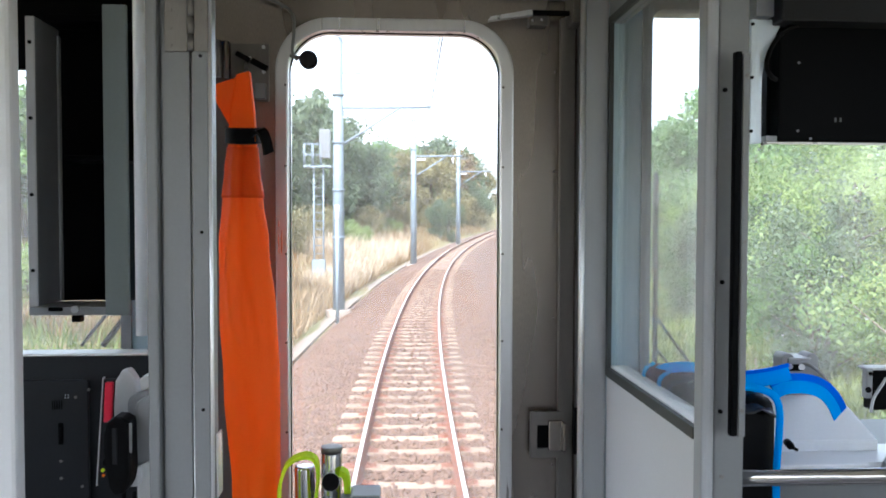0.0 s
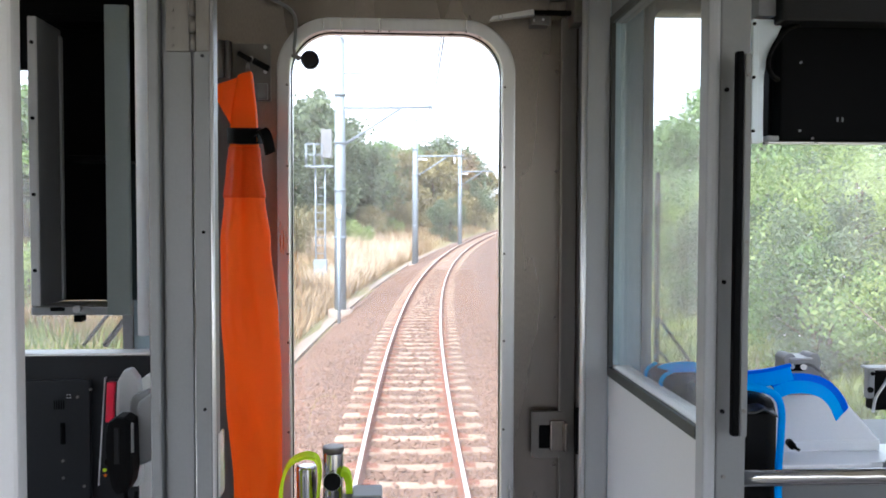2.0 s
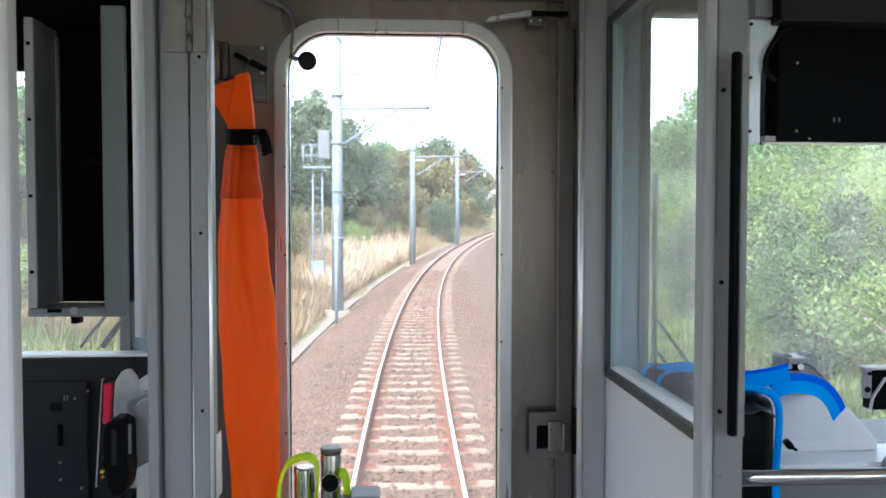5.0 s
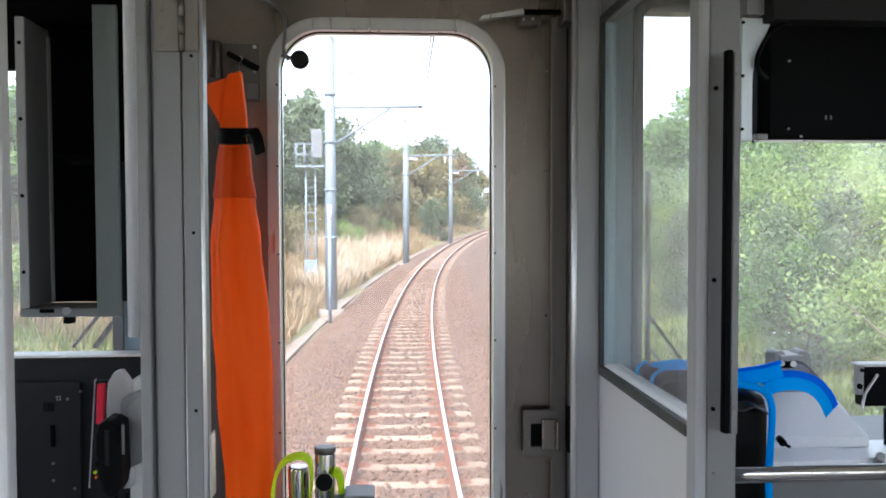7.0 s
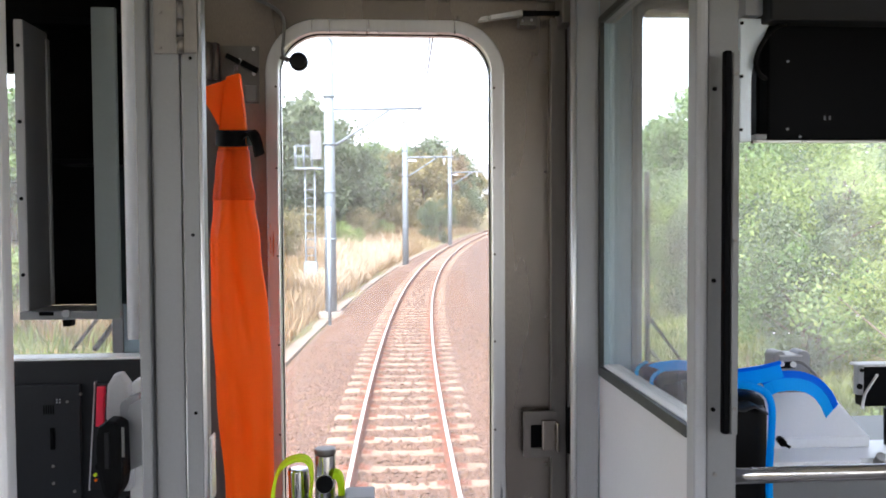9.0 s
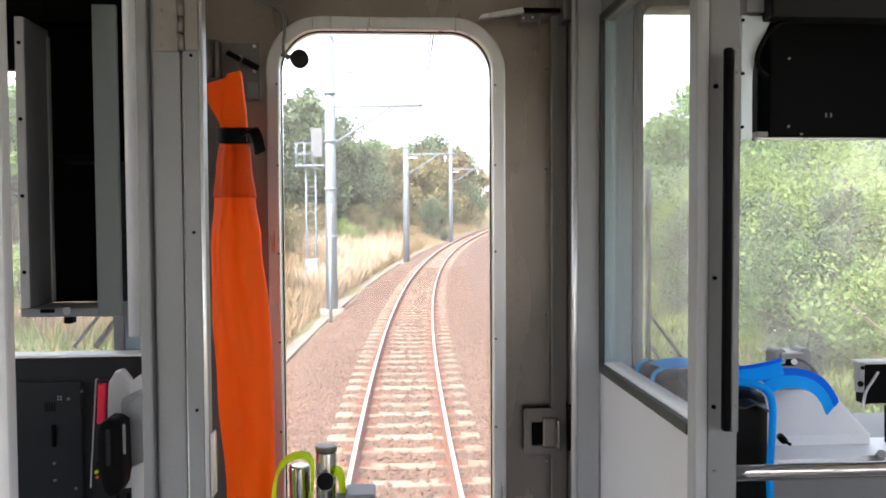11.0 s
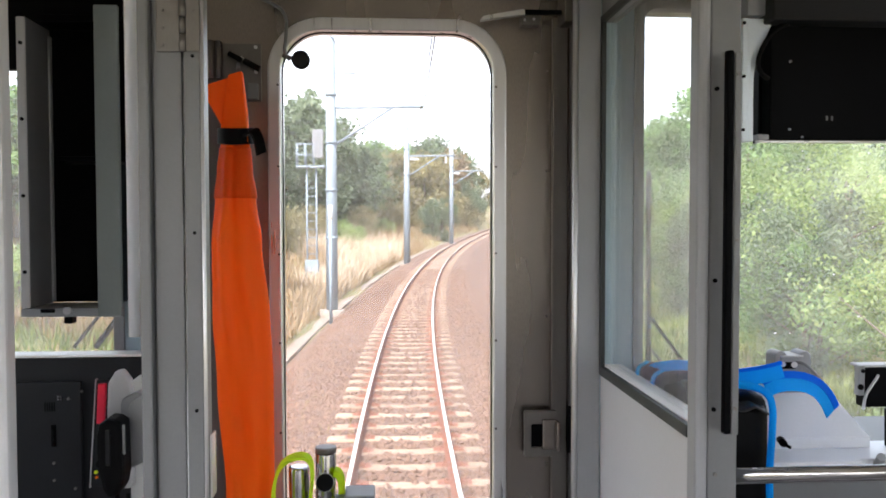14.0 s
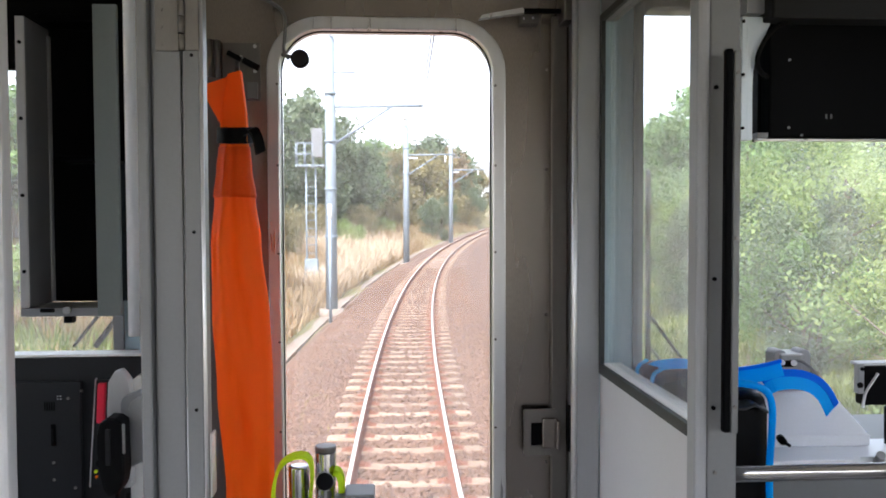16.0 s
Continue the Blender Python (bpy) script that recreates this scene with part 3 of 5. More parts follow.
hinge = block("hinge", STEEL_DARK, lp, (-0.3142, -0.2812, LPY - 0.004, LPY - 0.0003, 2.772, 3.0), (-0.273, -0.2535, LPY - 0.0075, LPY - 0.0045, 2.772, 3.0), label="steel butt hinge")
for i in range(6):
    z = 2.772 + i * 0.024
    rods("knuckle", STEEL_DARK, hinge, ((-0.2772, LPY - 0.007, z), (-0.2772, LPY - 0.007, z + 0.023), 0.005), n=10)
rods("screw", STEEL_DARK, hinge, *[((x, LPY - 0.0085, z), (x, LPY - 0.0065, z), 0.0024) for x in (-0.3045, -0.2635) for z in (2.8288, 2.8047, 2.7806)], n=8)
block("lock_tab", ALU, lp, (-0.2478, -0.2447, LPY + 0.0, LPY + 0.03, 2.1419, 2.233), label="bright lock tongue")

# round-edged cover beside the post; its window reflection is put into the colour
bm = bmesh.new()
for k in range(13):
    a, b = math.pi * k / 12, math.pi * (k + 1) / 12
    if k < 12:
        side_x = [-0.381 - 0.0108 * math.cos(t) for t in (a, b)]
        side_y = [1.318 - 0.02 * math.sin(t) for t in (a, b)]
        low = [bm.verts.new((x, y, 2.3602)) for x, y in zip(side_x, side_y)]
        high = [bm.verts.new((x, y, 3.2)) for x, y in zip(side_x, side_y)]
        bm.faces.new((low[0], low[1], high[1], high[0]))
bmesh.ops.remove_doubles(bm, verts=bm.verts, dist=1e-5)
bmesh.ops.contextual_create(bm, geom=[e for e in bm.edges if e.is_boundary and all(abs(v.co.z - 2.3602) < 1e-4 for v in e.verts)])
part("side_cover", bm, SILVER, lp, "rounded side cover, pale for its window reflection", smooth=True)

block("cover_latch", PAINT_DARK, lp, (-0.3608, -0.3535, 1.262, 1.298, 2.3418, 2.4201), bevel=0.004, label="dark latch block")

# near post of the partition and its lower panels
tagged(block("partition_post", PAINT_LIGHT, None, (-0.66, -0.494, 1.13, 1.16, FLOOR_Z, ROOF_Z - 0.005), bevel=0.006), "pale grey partition post", "partition")
tagged(block("wall_partition_1", CREAM, None, (-SIDE, -0.661, 1.14, 1.19, FLOOR_Z, ROOF_Z - 0.005), (-0.6605, -0.3385 - 0.001, 1.14, 1.19, FLOOR_Z, 2.02), bevel=0), "cream lower partition wall of the cab", "wall", kind="structure")
tagged(block("wall_partition_2", CREAM, None, (0.4889 + 0.001, SIDE, 1.13, 1.18, FLOOR_Z, 2.0), (0.4889 + 0.001, SIDE, 1.13, 1.18, 3.0, ROOF_Z - 0.005), bevel=0), "cream lower partition wall behind the driver", "wall", kind="structure")

# ---- open black equipment cabinet ----
CY0, CY1 = 1.36, 1.455
cab = thing("equipment_cabinet", "open grey wall cabinet with a black interior", "cabinet")
CX0, CXD, CX1 = -0.568, -0.4465, -0.4012
CZ0, CZ1 = 2.4, 2.8547
block("cabinet_side", PAINT_DARK, cab, (CX0, -0.5556, CY0 + 0.0005, CY1, CZ0, CZ1), bevel=0.001, label="grey side wall")
block("side_lip", PAINT, cab, (-0.5551, -0.5516, CY1 - 0.013, CY1 - 0.001, CZ0 + 0.002, CZ1 - 0.012), label="light inner lip")
block("inner_case", TEAL_DARK, cab, (-0.475, -0.415, CY1 - 0.03, CY1, CZ0 + 0.004, 2.63), bevel=0.003, label="dark teal equipment case")
block("inner_shelf", BLACK, cab, (-0.52, -0.405, CY0 + 0.02, CY1, 2.632, 2.64))
# flange paler than the cabinet side, painting in light from the cab window
block("side_flange", PAINT_LIGHT, cab, (CX0 - 0.001, -0.5556, CY0 - 0.004, CY0, CZ0, CZ1), label="front flange in lighter grey for window light")
block("cabinet_back", BLACK, cab, (CX0 + 0.002, CX1, CY1 + 0.0005, CY1 + 0.01, CZ0, CZ1 + 0.1))
block("cabinet_bottom", PAINT, cab, (CX0 - 0.001, CXD - 0.001, CY0 - 0.006, CY1, CZ0 - 0.014, CZ0 - 0.0005), bevel=0.002, label="grey bottom rail")
block("cabinet_top", BLACK, cab, (CX0 + 0.013, CX1, CY0 + 0.03, CY1, CZ1 + 0.0005, CZ1 + 0.012))
flap = block("cabinet_door", PAINT_GREEN, cab, (CXD, -0.4105, CY0 - 0.02, CY0 - 0.008, 2.387, 2.8709), bevel=0.002, label="grey-green door leaf")
block("cabinet_side", BLACK, cab, (CX1, CX1 + 0.006, CY0, CY1, CZ0, CZ1 + 0.1))
rods("screw", BLACK, cab, *[((CX0 + 0.006, CY0 - 0.0065, z), (CX0 + 0.006, CY0 - 0.0035, z), 0.003) for z in (2.8141, 2.6961, 2.5765, 2.4571)], n=8)
rods("cabinet_knob", ALU, cab, ((-0.4959, CY0 - 0.014, 2.3963), (-0.4959, CY0 - 0.003, 2.3963), 0.006), label="bright turn knob")
block("cabinet_catch", BLACK, cab, (-0.5385, -0.5163, CY0 - 0.008, CY0 - 0.0055, 2.3927, 2.399), (-0.5056, -0.4927, CY0, CY0 + 0.02, 2.3743, CZ0 - 0.0145))
tagged(block("sun_shade", BLACK, None, (-1.28, -0.56, 1.70, 1.72, 2.8309, 3.2)), "black pull-down sun shade behind the windscreen", "sun shade")
tagged(block("shade_box", BLACK, None, (-1.28, -0.5436, 1.76, 1.86, 2.9769, 3.3)), "black housing above the windscreen", "housing")

# ---- dark console below with telephone ----
con = thing("console", "black cab console with a bright ledge", "console")
KY = 1.82
block("console_body", CHARCOAL, con, (-1.3, -0.5066 + 0.02, KY, 1.878, FLOOR_Z, 2.2462), bevel=0.004)
block("console_ledge", WHITE, con, (-1.3, -0.5066 + 0.02, KY - 0.003, 1.874, 2.2462 + 0.0005, 2.2523), bevel=0.002, label="pale top ledge")
block("access_panel", CHARCOAL, con, (-0.7788 - 0.05, -0.6406, KY - 0.012, KY - 0.0005, 1.6, 2.1967), bevel=0.003, label="charcoal access panel")
rods("screw", STEEL_DARK, con, *[((x, KY - 0.0145, z), (x, KY - 0.011, z), 0.0032) for x, z in ((-0.6384, 2.1767), (-0.6657, 2.161), (-0.6975, 2.0247), (-0.6975, 1.9881), (-0.6544, 1.9697))], n=8)
for k in range(5):
    block("vent_slot", BLACK, con, (-0.7150 + 0.0048 * k, -0.7128 + 0.0048 * k, KY - 0.0128, KY - 0.0122, 2.1350, 2.1542), bevel=0)
for dx in (0.0, 0.006):
    for dz in (0.0, 0.006):
        rods("panel_stud", ALU, con, ((-0.6870 + dx, KY - 0.0135, 2.1597 + dz), (-0.6870 + dx, KY - 0.0118, 2.1597 + dz), 0.0013), n=6)
pl = block("panel_latch", BLACK, con, (-0.7021, -0.6919, KY - 0.0145, KY - 0.0118, 2.06, 2.1063), bevel=0.004, label="black recessed latch")
block("latch_tongue", BLACK_SOFT, pl, (-0.6998, -0.6964, KY - 0.018, KY - 0.0148, 2.0698, 2.0966))
rods("selector_knob", BLACK_SOFT, con, ((-0.5975, KY - 0.03, 2.0251), (-0.5975, KY - 0.0122, 2.0251), 0.009), n=16, bevel=0.002, label="black selector knob")
bm = bmesh.new()
prism(bm, [(-0.6076, 2.1991), (-0.5696, 2.1991), (-0.58, 1.969), (-0.6236, 1.9727)], KY - 0.012, KY - 0.0005)
sp = part("switch_plate", bm, CHARCOAL, con, "dark switch plate with a pale edge", bevel=0.002)
bm = bmesh.new()
prism(bm, [(-0.6099, 2.2015), (-0.6076 - 0.0004, 2.2015), (-0.6236 - 0.0004, 1.9702), (-0.6259, 1.9702)], KY - 0.013, KY - 0.0005)
part("switch_plate_edge", bm, PAINT_LIGHT, sp)
bm = bmesh.new()
prism(bm, [(-0.6008, 2.1937), (-0.5848, 2.1937), (-0.5894, 2.1087), (-0.6054, 2.1087)], KY - 0.026, KY - 0.0125)
part("red_handle", bm, RED, sp, bevel=0.003)
rods("pilot_lamp", LIME, sp, ((-0.6111, KY - 0.016, 2.0039), (-0.6111, KY - 0.0115, 2.0039), 0.004), n=10, label="small green pilot lamp")
rods("pilot_lamp", ORANGE, sp, ((-0.6099, KY - 0.016, 1.9929), (-0.6099, KY - 0.0115, 1.9929), 0.003), n=10, label="small amber pilot lamp")

tel = thing("telephone", "black handset on a pale grey cradle beside the partition post", "telephone")
bm = bmesh.new()
prism(bm, [(-0.4557, 2.0946), (-0.4557, 2.2291), (-0.4531, 2.2707), (-0.4424, 2.2886), (-0.4317, 2.2923), (-0.4192, 2.2744), (-0.4165, 2.248), (-0.4165, 2.0946)], 1.40, 1.428)
part("cradle_body", bm, PAINT_LIGHT, tel, "pale grey body", bevel=0.006)
bm = bmesh.new()
prism(bm, [(-0.4284, 2.2552), (-0.4248, 2.2669), (-0.4137, 2.2756), (-0.3898, 2.2775), (-0.3898, 1.90), (-0.4275, 1.90)], 1.4285, 1.455)
part("cradle_wing", bm, WHITE, tel, "light grey wing", bevel=0.005)
bm = bmesh.new()
prism(bm, [(-0.4255, 2.241), (-0.422, 2.2503), (-0.3983, 2.2615), (-0.393, 2.2578), (-0.3947, 2.1683), (-0.4246, 2.1449)], 1.375, 1.398)
part("cradle_wing", bm, PAINT, tel, "grey wing", bevel=0.004)
bm = bmesh.new()
prism(bm, [(-0.4064, 2.2362), (-0.4029, 2.2472), (-0.389, 2.2573), (-0.3682, 2.2619), (-0.3699, 2.1589), (-0.4055, 2.1424)], 1.35, 1.372)
part("cradle_wing", bm, PAINT, tel, "grey wing", bevel=0.005)
bm = bmesh.new()
prism(bm, [(-0.4397, 2.1845), (-0.4389, 2.2112), (-0.4347, 2.2273), (-0.4238, 2.2353), (-0.4121, 2.2335), (-0.4011, 2.2273), (-0.4003, 2.1845), (-0.3995, 2.1469), (-0.4028, 2.129), (-0.4095, 2.1155), (-0.4238, 2.1128), (-0.4314, 2.1254), (-0.4372, 2.1558)], 1.30, 1.349)
hs_ = part("handset", bm, BLACK_SOFT, tel, "black telephone handset", bevel=0.009)
block("handset_rib", CHARCOAL, hs_, (-0.4248, -0.4174, 1.2965, 1.3005, 2.1634, 2.2189), bevel=0.0015)
block("handset_clip", PAINT_DARK, hs_, (-0.3992, -0.3951, 1.297, 1.3005, 2.181, 2.2268), bevel=0.001, label="grey clip")
bm = bmesh.new()
hose(bm, [(-0.424, 1.340, 2.124), (-0.427, 1.360, 2.083), (-0.428, 1.400, 2.041), (-0.429, 1.420, 2.081)], 0.004)
part("cord", bm, BLACK_SOFT, tel, "black cord")

# ---- black equipment box under the cab roof ----
eq = thing("equipment_box", "black equipment box hanging from the cab roof", "equipment box")
EY = 1.50
block("box_body", BLACK, eq, (0.7071, 1.33, EY, 1.55, 2.6834, 2.8982), bevel=0.004)
block("hood_bracket", PAINT, eq, (0.655, 0.6875, EY - 0.02, EY + 0.02, 2.905, ROOF_Z - 0.003), label="grey hood bracket")
block("box_hood", CHARCOAL, eq, (0.6885, 1.33, EY - 0.05, 1.74, 2.8882 + 0.002, ROOF_Z - 0.002), bevel=0.004)
block("box_lip", ALU, eq, (0.684, 1.33, EY - 0.004, EY + 0.012, 2.6783, 2.6824 - 0.0004), label="thin bright lower lip")
# bracket and flange carry the sky's brightness in their colour
bm = bmesh.new()
prism(bm, [(0.6601, 2.6787), (0.6575, 2.9009), (0.7040, 2.9016), (0.7031, 2.8884), (0.6897, 2.8587), (0.6774, 2.8280), (0.6719, 2.8025), (0.6707, 2.7719), (0.6718, 2.6788)], EY - 0.01, EY + 0.01)
part("box_bracket", bm, SKY_LIT_BLUE, eq, "side bracket coloured pale blue-grey for sky light", bevel=0.0015)
block("box_flange", SKY_LIT_BLUE, eq, (0.6494, 0.6605, EY - 0.012, EY + 0.01, 2.6777, 2.9013), label="flange coloured pale blue-grey for sky light")
block("box_side", BLACK, eq, (0.6993, 0.7071 - 0.001, EY + 0.03, 1.555, 2.6808, 2.9027))
rods("screw", PAINT, eq, *[((x, EY - 0.003, z), (x, EY + 0.001, z), 0.0024) for x, z in ((0.744, 2.8261), (0.744, 2.7025), (0.7683, 2.6885), (0.7693, 2.894))], n=8)
rods("screw", BLACK, eq, *[((x, EY - 0.0145, z), (x, EY - 0.0115, z), 0.0032) for x, z in ((0.6513, 2.8921), (0.6513, 2.7962), (0.6513, 2.6999))], n=8)
block("label_mark", PAINT_DARK, eq, (0.8138, 0.817, EY - 0.001, EY + 0.0004, 2.7193, 2.7274), (0.8234, 0.8266, EY - 0.001, EY + 0.0004, 2.7193, 2.7274), bevel=0)
bm = bmesh.new()
hose(bm, [(0.734, 1.485, 2.892), (0.705, 1.480, 2.881), (0.682, 1.480, 2.849), (0.672, 1.480, 2.819), (0.683, 1.485, 2.800), (0.700, 1.495, 2.794)], 0.0045)
part("cable_run", bm, BLACK_SOFT, eq, "black cable")
block("box_foot", PAINT, eq, (0.684, 0.705, EY - 0.002, EY + 0.02, 2.6829, 2.6931))

# ---- driver's desk ----
desk = thing("control_desk", "grey driver's control desk with a sloping instrument hood", "control desk")
HX0, HX1 = 0.734, 0.9286
bm = bmesh.new()
prism(bm, [(HX0 - 0.12, 2.1192), (HX0 - 0.12, 2.2075), (0.7394, 2.2161), (0.8596, 2.2107), (0.8871, 2.1914), (HX1, 2.1192)], 1.53, 1.66)
low = min(v.co.z for v in bm.verts)
for v in bm.verts:
    if v.co.y < 1.6:
        v.co.y += (v.co.z - low) * 0.95
part("instrument_hood", bm, DESK, desk, "grey instrument hood", bevel=0.006)
block("hood_lip", DESK, desk, (HX0 - 0.12, 0.9266, 1.528, 1.64, 2.1000, 2.1215), bevel=0.003)
block("desk_top", DESK, desk, (HX0 - 0.16, 0.939, 1.46, 1.66, 2.0875, 2.0995), (0.9391, 1.32, 1.46, 1.66, 2.075, 2.0769), bevel=0.003)
block("desk_step", DESK, desk, (HX0 - 0.16, 0.86, 1.44, 1.66, 2.0808, 2.1019), bevel=0.003)
block("desk_body", PAINT_DARK, desk, (HX0 - 0.16, 1.32, 1.47, 1.878, FLOOR_Z, 2.0747), bevel=0.003)
hk = rods("desk_hook", BLACK, desk, ((0.744, 1.520, 2.122), (0.742, 1.500, 2.119), 0.007), ((0.742, 1.500, 2.119), (0.750, 1.490, 2.114), 0.003), n=10, label="black hook", join=True)
rods("desk_connector", PAINT, desk, ((0.899, 1.458, 2.090), (0.895, 1.44, 2.108), 0.008), label="grey cable connector")

# gauge unit standing on the hood
meter = thing("gauge_unit", "grey gauge unit with round end plates on the desk", "instrument")
for x in (1385, 1428):
    bm = bmesh.new()
    prism(bm, [(cx, cz) for cx, cz in rounded(0.755 + (x - 1385) * 0.00113, 0.7798 + (x - 1385) * 0.00113, 2.2042, 2.2867, 0.012)], 1.58, 1.62)
    part("end_plate", bm, PAINT, meter, bevel=0.002)
block("gauge_body", PAINT, meter, (0.7652, 0.8099, 1.575, 1.63, 2.2061, 2.2764), bevel=0.003)
block("gauge_top", PAINT_LIGHT, meter, (0.7652, 0.8099, 1.573, 1.632, 2.2766, 2.2795), label="pale top cover")
block("gauge_face", BLACK, meter, (0.7626, 0.7937, 1.571, 1.5745, 2.2541, 2.2672))
rods("gauge_knob", ALU, meter, ((0.764, 1.565, 2.264), (0.769, 1.575, 2.263), 0.005), ((0.787, 1.565, 2.263), (0.792, 1.575, 2.261), 0.006), n=10)
bm = bmesh.new()
hose(bm, [(0.792, 1.570, 2.267), (0.802, 1.560, 2.267), (0.819, 1.560, 2.254), (0.837, 1.570, 2.238)], 0.003)
part("cable_run", bm, PAINT_DARK, meter)

meter.location = (0.006, 0, -0.008)

unit = thing("display_unit", "small black cab display box on a stalk", "display unit")
block("display_body", BLACK, unit, (0.9328, 1.0012, 1.60, 1.63, 2.1708, 2.251), bevel=0.003)
block("display_top", PAINT_LIGHT, unit, (0.922, 1.0012, 1.598, 1.632, 2.2513, 2.2565), label="pale top cover")
block("display_flange", PAINT, unit, (0.9191, 0.9316, 1.595, 1.612, 2.1955, 2.2556), bevel=0.002)
rods("screw", BLACK_SOFT, unit, *[((0.920, 1.590, 2.214), (0.926, 1.600, 2.212), 0.006), ((0.924, 1.590, 2.246), (0.930, 1.600, 2.244), 0.004)], n=10)
rods("stalk", BLACK, unit, ((1.002, 1.620, 2.163), (1.004, 1.620, 2.064), 0.012))
bm = bmesh.new()
hose(bm, [(0.956, 1.590, 2.237), (0.940, 1.585, 2.218), (0.930, 1.590, 2.198), (0.932, 1.600, 2.168)], 0.003)
part("cable_run", bm, PAINT_LIGHT, unit, "pale cable")

unit.location = (0.022, 0, -0.010)

# ---- driver's bag ----
bag = thing("bag", "black nylon bag with blue piping and shoulder strap", "bag")
BX1 = 0.6249
bm = bmesh.new()
box(bm, RX1 + 0.012, BX1, 1.30, 1.455, 1.95, 2.2543)
part("bag_body", bm, NYLON, bag, "black nylon body", bevel=0.03, smooth=True)
# added sheet over the bag's front slope, placed where the sky sheen sits
bm = bmesh.new()
bmesh.ops.create_grid(bm, x_segments=16, y_segments=10, size=0.5)
for v in bm.verts:
    along, back = v.co.x + 0.5, v.co.y + 0.5
    x = RX1 + 0.02 + along * (BX1 - RX1 - 0.034)
    v.co = (x, 1.285 + 0.07 * back, 2.236 + 0.030 * back + 0.009 * noise.noise((x * 45, back * 1.5, 2.0)) - 0.02 * max(0.0, along - 0.8))
bmesh.ops.solidify(bm, geom=bm.faces[:], thickness=0.003)
part("sheen_patch", bm, NYLON_SHEEN, bag, "creased glossy patch added for the bag's sheen", smooth=True)
bm = bmesh.new()
box(bm, RX1 + 0.012, 0.568, 1.4555, 1.60, 1.98, 2.2628)
part("bag_pocket", bm, NAVY, bag, "dark navy side pocket", bevel=0.022, smooth=True)
for y0 in (1.475, 1.565):
    bm = bmesh.new()
    ribbon(bm, [(RX1 + 0.03, y0, 2.2628 + 0.003), (RX1 + 0.0105, y0, 2.2587 - 0.004), (RX1 + 0.0095, y0, 2.2319), (RX1 + 0.0095, y0, 2.05)], (0, 0.016, 0), 0.002)
    part("pocket_strap", bm, BLUE, bag, "blue webbing strap")
bm = bmesh.new()
hose(bm, [(0.557, 1.300, 2.273), (0.580, 1.295, 2.272), (0.610, 1.295, 2.263), (0.622, 1.295, 2.241), (0.621, 1.295, 2.196), (0.617, 1.295, 2.137), (0.618, 1.295, 2.083)], 0.006, 8, 1.0)
part("bag_piping", bm, BLUE, bag, "blue piping")
bm = bmesh.new()
strap(bm, [(0.570, 1.360, 2.270), (0.603, 1.350, 2.274), (0.629, 1.345, 2.280), (0.660, 1.345, 2.288)], (0.15, -1, 0.15), 0.028, 0.003)
part("shoulder_strap", bm, BLUE, bag, "bright blue webbing strap")
bm = bmesh.new()
strap(bm, [(0.658, 1.400, 2.246), (0.679, 1.400, 2.256), (0.727, 1.420, 2.253), (0.768, 1.440, 2.239), (0.797, 1.455, 2.215), (0.818, 1.470, 2.185)], (0.1, -1, 0.25), 0.034, 0.0025)
part("shoulder_strap", bm, BLUE, bag, "bright blue webbing strap")
bm = bmesh.new()
strap(bm, [(0.658, 1.400, 2.246), (0.679, 1.400, 2.256), (0.727, 1.420, 2.253), (0.768, 1.440, 2.239), (0.797, 1.455, 2.215), (0.818, 1.470, 2.185)], (0.1, -1, 0.25), 0.013, 0.0055, -0.0115)
part("strap_edge", bm, DEEP_BLUE, bag, "deep blue strap edge")
bm = bmesh.new()
strap(bm, [(0.567, 1.354, 2.283), (0.601, 1.345, 2.288), (0.627, 1.340, 2.293), (0.656, 1.340, 2.300)], (0.15, -1, 0.15), 0.006, 0.006)
part("strap_edge", bm, DEEP_BLUE, bag, "deep blue strap edge")
bm = bmesh.new()
ribbon(bm, [(0.492, 1.550, 2.222), (0.497, 1.540, 2.252), (0.509, 1.500, 2.268), (0.531, 1.420, 2.285), (0.574, 1.380, 2.272)], (0.0, 0.03, 0.012), 0.0025)
part("carry_handle", bm, BLUE, bag, "blue carry handle")

# chrome guard rail behind the driver
rail_t = thing("guard_rail", "polished steel guard rail across the opening", "rail")
rods("rail_tube", CHROME, rail_t, ((0.4896, 1.145, 2.1748), (SIDE - 0.002, 1.145, 2.1748), 0.0105), n=20)
rods("rail_tube", CHROME, rail_t, ((0.4896, 1.16, 2.1637), (SIDE - 0.002, 1.16, 2.1589), 0.006), n=16)

# ---- rolled orange flag cover hanging beside the door ----
flag = thing("flag_cover", "orange vinyl cover of a rolled flag with black strap", "flag cover")
FYc = 1.62


